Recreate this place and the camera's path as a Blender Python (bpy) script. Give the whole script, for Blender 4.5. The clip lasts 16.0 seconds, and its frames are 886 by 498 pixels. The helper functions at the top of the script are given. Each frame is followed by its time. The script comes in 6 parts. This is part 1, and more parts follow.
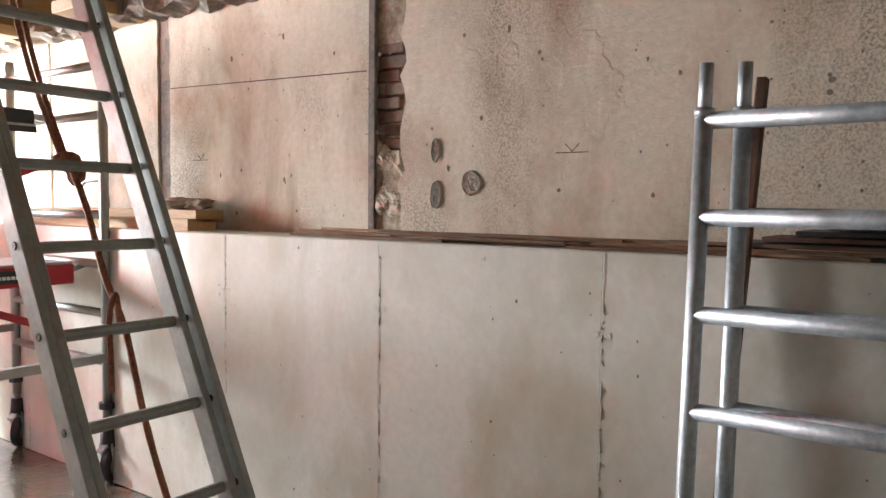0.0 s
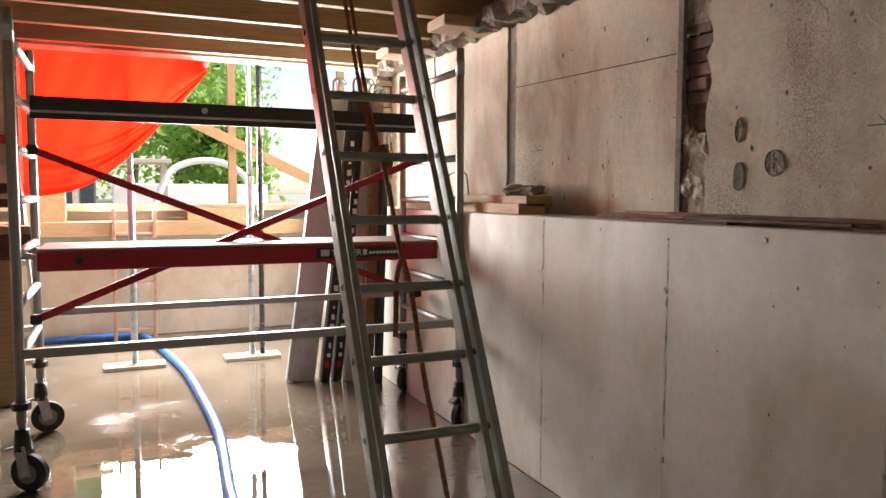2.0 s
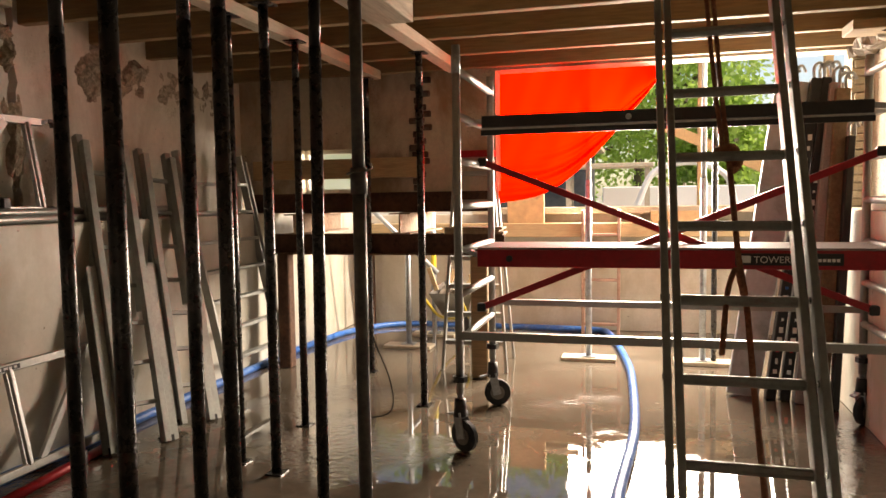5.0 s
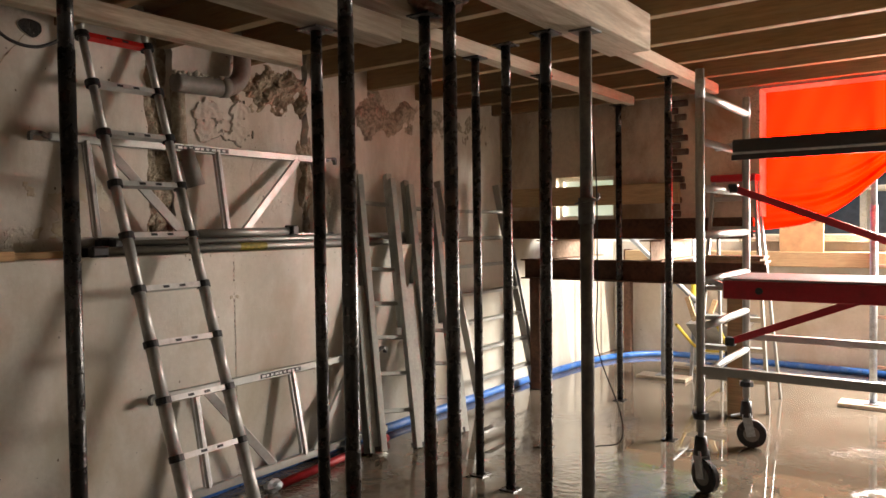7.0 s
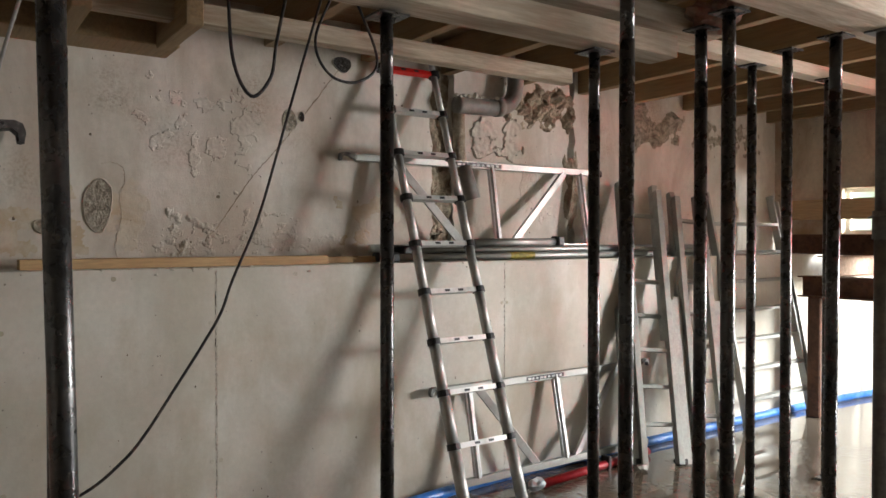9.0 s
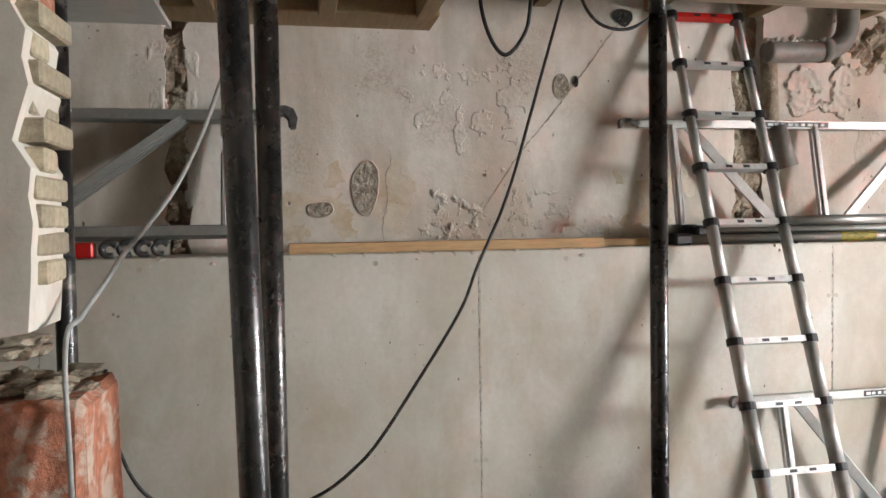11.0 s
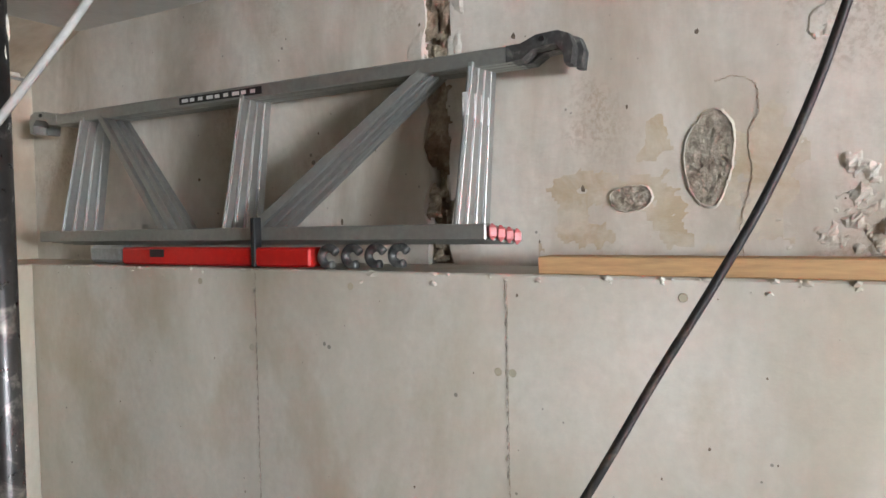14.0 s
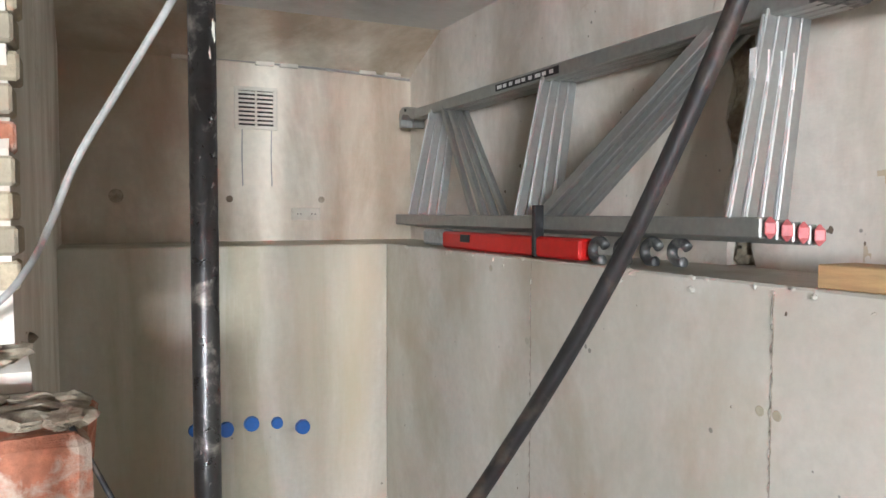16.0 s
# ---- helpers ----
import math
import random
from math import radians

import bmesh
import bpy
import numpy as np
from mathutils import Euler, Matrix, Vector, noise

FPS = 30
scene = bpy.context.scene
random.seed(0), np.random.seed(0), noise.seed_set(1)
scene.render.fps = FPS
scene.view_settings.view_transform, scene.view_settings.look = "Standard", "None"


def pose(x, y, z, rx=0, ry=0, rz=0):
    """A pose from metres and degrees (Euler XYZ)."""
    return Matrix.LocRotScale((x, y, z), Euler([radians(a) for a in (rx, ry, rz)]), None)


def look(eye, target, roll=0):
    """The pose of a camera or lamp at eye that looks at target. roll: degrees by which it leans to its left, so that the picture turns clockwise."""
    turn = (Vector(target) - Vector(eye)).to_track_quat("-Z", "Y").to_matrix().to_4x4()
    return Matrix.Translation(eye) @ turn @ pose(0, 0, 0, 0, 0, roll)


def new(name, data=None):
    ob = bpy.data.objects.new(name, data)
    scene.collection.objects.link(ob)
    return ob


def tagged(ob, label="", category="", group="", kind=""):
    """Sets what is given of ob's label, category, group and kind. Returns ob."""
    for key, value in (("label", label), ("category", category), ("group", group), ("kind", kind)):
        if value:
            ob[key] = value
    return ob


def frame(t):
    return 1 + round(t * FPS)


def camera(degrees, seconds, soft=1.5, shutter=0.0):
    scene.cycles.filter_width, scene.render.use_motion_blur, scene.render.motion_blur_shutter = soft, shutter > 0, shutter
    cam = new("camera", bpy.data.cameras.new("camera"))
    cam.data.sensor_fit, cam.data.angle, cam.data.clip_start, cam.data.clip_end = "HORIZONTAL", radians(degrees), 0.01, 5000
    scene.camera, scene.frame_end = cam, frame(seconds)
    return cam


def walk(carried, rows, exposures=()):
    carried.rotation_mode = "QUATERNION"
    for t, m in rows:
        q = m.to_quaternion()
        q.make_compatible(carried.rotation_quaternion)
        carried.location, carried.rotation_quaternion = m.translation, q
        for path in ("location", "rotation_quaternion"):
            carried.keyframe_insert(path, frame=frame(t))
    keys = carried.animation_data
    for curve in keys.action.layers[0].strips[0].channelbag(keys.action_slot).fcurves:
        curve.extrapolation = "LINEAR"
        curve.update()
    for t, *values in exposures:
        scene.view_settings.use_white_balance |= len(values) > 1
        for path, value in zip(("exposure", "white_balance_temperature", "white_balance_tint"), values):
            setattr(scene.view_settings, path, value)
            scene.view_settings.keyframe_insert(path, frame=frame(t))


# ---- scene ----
cam = camera(61.7, 16.0)
PATH = [
    (0, (-0.509, -0.566, 1.617), (1.126, 0.58, 1.5), 0.6),
    (0.5, (-0.439, -0.689, 1.605), (1.036, 0.656, 1.474), 0.7),
    (1, (-0.409, -0.77, 1.593), (0.88, 0.752, 1.453), 0.6),
    (1.5, (-0.34, -0.914, 1.564), (0.693, 0.792, 1.416), 0.3),
    (2, (-0.253, -1.035, 1.583), (0.551, 0.79, 1.437), 0.2),
    (2.5, (-0.164, -1.059, 1.594), (0.369, 0.863, 1.448), -0.1),
    (3, (-0.004, -1.036, 1.596), (0.284, 0.938, 1.45), -0.4),
    (3.5, (0.085, -1.033, 1.585), (0.155, 0.961, 1.445), -0.6),
    (4, (0.168, -1.106, 1.585), (0.033, 0.884, 1.444), -0.7),
    (6.5, (0.602, -1.041, 1.62), (-0.426, 0.673, 1.531), -0.9),
    (7, (0.634, -1.092, 1.622), (-0.545, 0.522, 1.559), -0.8),
    (7.5, (0.662, -1.137, 1.621), (-0.648, 0.374, 1.581), -0.7),
    (8, (0.703, -1.206, 1.625), (-0.713, 0.206, 1.595), -0.4),
    (8.5, (0.727, -1.243, 1.625), (-0.807, 0.04, 1.599), -0.2),
    (9, (0.694, -1.279, 1.627), (-0.953, -0.144, 1.597), -0.0),
    (9.5, (0.668, -1.229, 1.612), (-1.096, -0.286, 1.585), 0.1),
    (10, (0.589, -1.175, 1.611), (-1.258, -0.408, 1.574), -0.0),
    (12.5, (-0.458, -0.455, 1.605), (-2.437, -0.727, 1.523), -2.0),
    (13, (-0.757, -0.356, 1.605), (-2.686, -0.877, 1.534), -1.7),
    (13.5, (-1.015, -0.261, 1.597), (-2.861, -1.029, 1.537), -1.3),
    (14, (-1.293, -0.121, 1.627), (-3.013, -1.139, 1.554), -1.1),
    (14.5, (-1.515, -0.084, 1.637), (-3.045, -1.371, 1.571), -1.0),
    (15, (-1.691, -0.081, 1.66), (-2.984, -1.606, 1.609), -0.9),
    (15.5, (-1.824, 0.008, 1.653), (-2.883, -1.688, 1.594), -0.5),
    (16, (-1.873, 0.095, 1.629), (-2.726, -1.712, 1.531), 0.1),
]
EXPOSURES = [(0, 2.6, 6000, 9), (1.5, 1.95, 6100, 10), (2.5, 1.35, 7600, 13), (3.5, 1.17, 8600, 16), (6.5, 1.4, 7800, 15), (7.25, 1.68, 6950, 12), (8, 1.97, 6400, 8), (10, 2.5, 6150, 7), (12.5, 3.3, 5850, 6), (14.5, 3.45, 5750, 7), (16, 3.65, 5700, 7)]
walk(cam, [(t, look(eye, target, roll)) for t, eye, target, roll in PATH], EXPOSURES)

# ---- world, sun, daylight, exposure ----
world = bpy.data.worlds.new("sky")
scene.world = world
world.use_nodes = True
wn, wl = world.node_tree.nodes, world.node_tree.links
sky = wn.new("ShaderNodeTexSky")
sky.sky_type = "NISHITA"
sky.sun_disc = False
sky.sun_elevation, sky.sun_rotation = radians(49), radians(104)
wn["Background"].inputs["Strength"].default_value = 0.10
wl.new(sky.outputs[0], wn["Background"].inputs["Color"])


def sun_lamp():
    lamp = bpy.data.lights.new("sun", "SUN")
    lamp.energy, lamp.angle, lamp.color = 2.2, radians(0.6), (1.0, 0.94, 0.86)
    ob = new("sun", lamp)
    ob.matrix_world = look((9, 4.75, 11.5), (-1, 7.25, -0.5))


sun_lamp()


def daylight(x, y, z, tx, ty, tz, w, h, watts):
    """Sky light that enters through one opening."""
    lamp = bpy.data.lights.new("daylight", "AREA")
    lamp.shape, lamp.size, lamp.size_y, lamp.energy = "RECTANGLE", w, h, watts
    lamp.color = (1.0, 0.985, 0.96)
    ob = new("daylight", lamp)
    ob.matrix_world = look((x, y, z), (tx, ty, tz))


daylight(0.66, 7.42, 2.03, -0.8, 0.0, 2.0, 2.3, 1.35, 320)


# ---- materials ----
def material(name, colour, rough=0.6, metal=0.0, grain=30.0, amount=0.15, stain=2.0, stain_to=None, stain_at=(0.45, 0.7),
             bump=0.2, bump_scale=60.0, stretch=(1, 1, 1), rough_span=0.12, vary=0.0, coat=0.0, specks=None, second=None):
    """A surface with variation at two scales: fine grain and broad stains, in metres of the world."""
    m = bpy.data.materials.new(name)
    m.use_nodes = True
    n, l = m.node_tree.nodes, m.node_tree.links
    b = n["Principled BSDF"]
    b.inputs["Metallic"].default_value = metal
    b.inputs["Coat Weight"].default_value = coat
    co = n.new("ShaderNodeTexCoord")
    mp = n.new("ShaderNodeMapping")
    mp.inputs["Scale"].default_value = stretch
    l.new(co.outputs["Object"], mp.inputs["Vector"])

    fibrous = max(stretch) > 1.5

    def tex(scale, detail=6.0, rough_=0.6, distort=0.0, fine=False):
        t = n.new("ShaderNodeTexNoise")
        t.inputs["Scale"].default_value, t.inputs["Detail"].default_value = scale, detail
        t.inputs["Roughness"].default_value, t.inputs["Distortion"].default_value = rough_, distort
        l.new(co.outputs["Object"] if fine and not fibrous else mp.outputs[0], t.inputs["Vector"])
        return t.outputs["Fac"]

    def ramp(fac, lo, hi, c0, c1):
        r = n.new("ShaderNodeValToRGB")
        r.color_ramp.elements[0].position, r.color_ramp.elements[1].position = lo, hi
        r.color_ramp.elements[0].color, r.color_ramp.elements[1].color = (*c0, 1), (*c1, 1)
        l.new(fac, r.inputs[0])
        return r.outputs[0]

    def mix(kind, fac, a, c):
        x = n.new("ShaderNodeMix")
        x.data_type, x.blend_type = "RGBA", kind
        if isinstance(fac, float):
            x.inputs[0].default_value = fac
        else:
            l.new(fac, x.inputs[0])
        l.new(a, x.inputs[6])
        l.new(c, x.inputs[7])
        return x.outputs[2]

    dark = tuple(c * (1 - amount) for c in colour)
    light = tuple(min(1, c * (1 + amount)) for c in colour)
    base = ramp(tex(grain, fine=True), 0.3, 0.7, dark, light)
    if stain_to:
        fac = ramp(tex(stain, 8.0, 0.62, 0.4), stain_at[0], stain_at[1], (0, 0, 0), (1, 1, 1))
        spot = ramp(tex(grain * 0.7, fine=True), 0.2, 0.8, tuple(c * 0.85 for c in stain_to), stain_to)
        base = mix("MIX", fac, base, spot)
    if second:
        scale2, colour2, lo2, hi2, stretch2, *fleck = second
        m2 = n.new("ShaderNodeMapping")
        m2.inputs["Scale"].default_value = stretch2
        m2.inputs["Location"].default_value = (3.7, 1.9, 5.3)
        l.new(co.outputs["Object"], m2.inputs["Vector"])
        t2 = n.new("ShaderNodeTexNoise")
        t2.inputs["Scale"].default_value, t2.inputs["Detail"].default_value = scale2, 7.0
        t2.inputs["Roughness"].default_value = 0.6
        l.new(m2.outputs[0], t2.inputs["Vector"])
        fac2 = ramp(t2.outputs["Fac"], lo2, hi2, (0, 0, 0), (0.85, 0.85, 0.85))
        tint = n.new("ShaderNodeRGB")
        tint.outputs[0].default_value = (*colour2, 1)
        if fleck:
            dots2 = ramp(tex(fleck[0], 4.0, 0.7, fine=True), 0.44, 0.60, (0.12, 0.12, 0.12), (1.0, 1.0, 1.0))
            fac2 = mix("MULTIPLY", 1.0, fac2, dots2)
        base = mix("MIX", fac2, base, tint.outputs[0])
    if specks:
        vo = n.new("ShaderNodeTexVoronoi")
        vo.inputs["Scale"].default_value = specks[0]
        l.new(co.outputs["Object"], vo.inputs["Vector"])
        gate = n.new("ShaderNodeMath")
        gate.operation = "ADD"
        l.new(vo.outputs["Distance"], gate.inputs[0])
        sp = n.new("ShaderNodeTexNoise")
        sp.inputs["Scale"].default_value = specks[0] * 0.35
        l.new(co.outputs["Object"], sp.inputs["Vector"])
        l.new(sp.outputs["Fac"], gate.inputs[1])
        dots = ramp(gate.outputs[0], specks[1], specks[1] + 0.05, (specks[2],) * 3, (1.0, 1.0, 1.0))
        base = mix("MULTIPLY", 1.0, base, dots)
    if vary:
        info = n.new("ShaderNodeObjectInfo")
        tone = ramp(info.outputs["Random"], 0.0, 1.0, (1 - vary,) * 3, (1.0, 1.0, 1.0))
        base = mix("MULTIPLY", 1.0, base, tone)
    l.new(base, b.inputs["Base Color"])
    rr = ramp(tex(stain * 2.5), 0.3, 0.7, (max(0.02, rough - rough_span),) * 3, (min(1, rough + rough_span),) * 3)
    l.new(rr, b.inputs["Roughness"])
    if bump:
        bp = n.new("ShaderNodeBump")
        bp.inputs["Strength"].default_value, bp.inputs["Distance"].default_value = bump, 0.01
        l.new(tex(bump_scale, 10.0, 0.7, fine=True), bp.inputs["Height"])
        l.new(bp.outputs[0], b.inputs["Normal"])
    return m


CONCRETE = material("cast_concrete", (0.62, 0.592, 0.522), 0.6, grain=35, amount=0.06, stain=1.6, stain_to=(0.54, 0.50, 0.41), stain_at=(0.42, 0.64), bump=0.18, bump_scale=40, stretch=(1, 1, 0.6), specks=(22, 0.40, 0.45), second=(2.6, (0.43, 0.37, 0.26), 0.50, 0.72, (1, 1, 0.6)))
CONCRETE_OLD = material("streaked_concrete", (0.57, 0.545, 0.47), 0.6, grain=35, amount=0.06, stain=2.6, stain_to=(0.43, 0.395, 0.29), stain_at=(0.40, 0.58), bump=0.14, bump_scale=40, stretch=(1, 1, 0.12), specks=(14, 0.36, 0.4), second=(2.0, (0.46, 0.40, 0.27), 0.48, 0.68, (1, 1, 0.22)))
PLASTER = material("old_plaster", (0.70, 0.66, 0.59), 0.8, grain=22, amount=0.07, stain=2.0, stain_to=(0.54, 0.48, 0.395), stain_at=(0.43, 0.64), bump=0.35, bump_scale=24, stretch=(1, 1, 0.4), specks=(19, 0.40, 0.45), second=(2.4, (0.36, 0.29, 0.21), 0.54, 0.72, (1, 0.9, 0.9), 60))
PLASTER_Y = material("yellowed_plaster", (0.73, 0.675, 0.565), 0.8, grain=22, amount=0.06, stain=1.7, stain_to=(0.50, 0.41, 0.30), stain_at=(0.40, 0.60), bump=0.2, bump_scale=24, stretch=(1, 1, 0.3), specks=(9, 0.38, 0.5), second=(1.2, (0.43, 0.335, 0.235), 0.50, 0.68, (1, 1, 0.5)))
PLASTER_R = material("old_render", (0.61, 0.54, 0.43), 0.85, grain=30, amount=0.09, stain=1.3, stain_to=(0.36, 0.25, 0.155), stain_at=(0.45, 0.62), bump=0.5, bump_scale=50, stretch=(1, 1, 0.55), specks=(20, 0.44, 0.35), second=(1.5, (0.17, 0.135, 0.10), 0.47, 0.64, (1, 1, 0.35), 95))
RIDGE = material("seam_mortar", (0.36, 0.33, 0.28), 0.9, grain=60, amount=0.2, bump=0.6, bump_scale=90)
RUBBLE = material("broken_mortar", (0.42, 0.36, 0.27), 0.95, grain=35, amount=0.35, stain=9, stain_to=(0.24, 0.18, 0.125), stain_at=(0.45, 0.62), bump=1.0, bump_scale=40)
DAMP = material("damp_plaster", (0.59, 0.535, 0.435), 0.8, grain=22, amount=0.08, stain=6, stain_to=(0.53, 0.43, 0.29), stain_at=(0.42, 0.62), bump=0.3, bump_scale=40)
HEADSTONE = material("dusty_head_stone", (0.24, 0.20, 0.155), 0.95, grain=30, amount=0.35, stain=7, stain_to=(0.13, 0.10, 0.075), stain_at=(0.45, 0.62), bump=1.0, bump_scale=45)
SPOT = material("dry_cement_spots", (0.17, 0.16, 0.145), 0.9, grain=80, amount=0.3)
CEILGREY = material("grey_ceiling_plaster", (0.70, 0.69, 0.665), 0.85, grain=25, amount=0.04, stain=1.5, stain_to=(0.50, 0.48, 0.44), stain_at=(0.45, 0.75), bump=0.12, bump_scale=30)
RUBBLE_DARK = material("dark_pits", (0.16, 0.125, 0.09), 0.95, grain=60, amount=0.3)
SPALL = material("spalled_mortar", (0.43, 0.385, 0.31), 0.95, grain=60, amount=0.3, stain=30, stain_to=(0.26, 0.225, 0.175), stain_at=(0.45, 0.6), bump=1.0, bump_scale=70)
BRICK = material("red_brick", (0.25, 0.125, 0.09), 0.9, grain=40, amount=0.3, stain=8, stain_to=(0.36, 0.30, 0.24), stain_at=(0.42, 0.62), bump=0.7, bump_scale=60, vary=0.35)
YBRICK = material("yellow_brick", (0.50, 0.42, 0.29), 0.9, grain=40, amount=0.25, stain=7, stain_to=(0.53, 0.45, 0.33), stain_at=(0.5, 0.62), bump=0.7, bump_scale=60, vary=0.4)
PINK = material("crumbling_brick", (0.42, 0.165, 0.095), 0.95, grain=30, amount=0.35, stain=16, stain_to=(0.56, 0.42, 0.33), stain_at=(0.50, 0.62), bump=1.0, bump_scale=35)
TIMBER = material("raw_pine", (0.55, 0.36, 0.175), 0.7, grain=14, amount=0.16, stain=5, stain_to=(0.37, 0.25, 0.13), stain_at=(0.55, 0.8), bump=0.25, bump_scale=40, stretch=(6, 0.6, 6), vary=0.25)
TIMBERX = material("raw_pine_cross", (0.50, 0.36, 0.20), 0.7, grain=14, amount=0.16, stain=5, stain_to=(0.35, 0.23, 0.12), stain_at=(0.55, 0.8), bump=0.25, bump_scale=40, stretch=(0.6, 6, 6), vary=0.25)
PALE = material("dusty_pine", (0.56, 0.48, 0.36), 0.8, grain=12, amount=0.12, stain=4, stain_to=(0.42, 0.33, 0.22), stain_at=(0.5, 0.8), bump=0.3, bump_scale=35, stretch=(6, 0.6, 6), vary=0.2)
STAINED = material("stained_pine", (0.57, 0.48, 0.36), 0.8, grain=12, amount=0.2, stain=2.5, stain_to=(0.35, 0.265, 0.175), stain_at=(0.42, 0.68), bump=0.4, bump_scale=35, stretch=(6, 0.6, 6), vary=0.2)
LATH = material("splintered_lath", (0.26, 0.13, 0.065), 0.85, grain=14, amount=0.35, stain=6, stain_to=(0.42, 0.30, 0.19), stain_at=(0.5, 0.7), bump=0.3, stretch=(6, 0.6, 6), vary=0.5)
JOIST = material("aged_joist", (0.35, 0.235, 0.12), 0.75, grain=10, amount=0.25, stain=3, stain_to=(0.38, 0.28, 0.165), stain_at=(0.48, 0.70), bump=0.3, bump_scale=30, stretch=(0.5, 6, 6), vary=0.3)
BOARDS = material("ceiling_boards", (0.28, 0.19, 0.11), 0.8, grain=9, amount=0.25, stain=2, stain_to=(0.36, 0.28, 0.18), stain_at=(0.5, 0.75), bump=0.3, bump_scale=25, stretch=(5, 0.6, 5), vary=0.3)
PLY = material("plywood", (0.52, 0.33, 0.17), 0.65, grain=9, amount=0.18, stain=6, stain_to=(0.33, 0.17, 0.08), stain_at=(0.58, 0.7), bump=0.15)
ALU = material("aluminium", (0.42, 0.425, 0.40), 0.48, 0.75, grain=50, amount=0.08, stain=6, stain_to=(0.42, 0.41, 0.38), stain_at=(0.5, 0.75), bump=0.06, vary=0.15)
GALV = material("galvanised_steel", (0.45, 0.48, 0.50), 0.50, 0.72, grain=60, amount=0.18, stain=9, stain_to=(0.33, 0.33, 0.33), stain_at=(0.5, 0.7), bump=0.1)
CLAW = material("cast_claw_metal", (0.10, 0.10, 0.098), 0.5, 0.6, grain=40, amount=0.25, stain=20, stain_to=(0.27, 0.265, 0.25), stain_at=(0.5, 0.65), bump=0.3)
# paler copy of the aluminium: the front-face reflection is put into its colour
LITALU = material("lit_aluminium", (0.72, 0.73, 0.74), 0.45, 0.8, grain=50, amount=0.06, stain=6, stain_to=(0.55, 0.55, 0.54), stain_at=(0.5, 0.75), bump=0.05)
MATTEALU = material("matte_aluminium", (0.58, 0.58, 0.56), 0.45, 0.45, grain=50, amount=0.08, stain=7, stain_to=(0.40, 0.39, 0.36), stain_at=(0.5, 0.75), bump=0.06)
PANELGREY = material("pale_grey_panel", (0.47, 0.49, 0.51), 0.5, 0.2, grain=30, amount=0.08, stain=5, stain_to=(0.36, 0.36, 0.36), stain_at=(0.5, 0.72), bump=0.1)
LADDERALU = material("weathered_aluminium", (0.37, 0.38, 0.345), 0.5, 0.45, grain=50, amount=0.12, stain=7, stain_to=(0.30, 0.30, 0.27), stain_at=(0.48, 0.7), bump=0.08)
STRIP = material("grey_conduit", (0.17, 0.155, 0.14), 0.85, 0.0, grain=40, amount=0.35, stain=9, stain_to=(0.30, 0.24, 0.18), stain_at=(0.46, 0.62), bump=0.8, bump_scale=60)
AGEDSTEEL = material("aged_prop_steel", (0.13, 0.125, 0.115), 0.45, 0.5, grain=40, amount=0.25, stain=7, stain_to=(0.22, 0.20, 0.175), stain_at=(0.48, 0.7), bump=0.15)
REDWOOD = material("dusty_red_wood", (0.40, 0.245, 0.185), 0.8, grain=14, amount=0.2, stain=5, stain_to=(0.30, 0.17, 0.12), stain_at=(0.5, 0.7), bump=0.2)
OLDBRICK = material("dark_old_brick", (0.135, 0.075, 0.055), 0.95, grain=40, amount=0.35, stain=9, stain_to=(0.24, 0.19, 0.15), stain_at=(0.48, 0.62), bump=0.8, bump_scale=60, vary=0.5)
BLACKSTEEL = material("dark_prop_steel", (0.030, 0.028, 0.027), 0.29, 0.45, grain=60, amount=0.35, stain=9, stain_to=(0.11, 0.092, 0.08), stain_at=(0.50, 0.70), bump=0.09, bump_scale=110, vary=0.3)
DUSTYSTEEL = material("dusty_prop_steel", (0.03, 0.0275, 0.026), 0.34, 0.4, grain=40, amount=0.3, stain=12, stain_to=(0.30, 0.27, 0.235), stain_at=(0.54, 0.68), bump=0.1, bump_scale=80)
for steel in (BLACKSTEEL, DUSTYSTEEL):
    steel.node_tree.nodes["Principled BSDF"].inputs["Specular IOR Level"].default_value = 1.0
RUST = material("rusty_beam", (0.115, 0.06, 0.04), 0.75, 0.4, grain=30, amount=0.35, stain=5, stain_to=(0.24, 0.12, 0.07), stain_at=(0.5, 0.75), bump=0.4)
RUSTPALE = material("dusty_beam", (0.36, 0.25, 0.18), 0.8, 0.2, grain=30, amount=0.3, stain=5, stain_to=(0.24, 0.11, 0.06), stain_at=(0.5, 0.75), bump=0.3)
RED = material("red_paint", (0.36, 0.012, 0.02), 0.4, 0.1, grain=40, amount=0.12, stain=9, stain_to=(0.22, 0.012, 0.016), stain_at=(0.5, 0.8), bump=0.05)
BRIGHTRED = material("bright_red_paint", (0.55, 0.015, 0.012), 0.4, 0.1, grain=40, amount=0.08, bump=0.04)
BLACK = material("black_plastic", (0.018, 0.018, 0.019), 0.5, 0.0, grain=50, amount=0.25, bump=0.1)
RUBBER = material("black_rubber", (0.02, 0.02, 0.02), 0.7, 0.0, grain=60, amount=0.3, stain=12, stain_to=(0.10, 0.085, 0.07), stain_at=(0.55, 0.75), bump=0.2)
GREYTOP = material("grey_deck", (0.34, 0.30, 0.29), 0.7, grain=90, amount=0.15, bump=0.3, bump_scale=150)
WHITE = material("white_label", (0.75, 0.75, 0.73), 0.5, grain=60, amount=0.05, bump=0.0)
BLUE = material("blue_hose_plastic", (0.035, 0.16, 0.52), 0.35, grain=25, amount=0.2, stain=7, stain_to=(0.16, 0.30, 0.55), stain_at=(0.5, 0.7), bump=0.3, bump_scale=25)
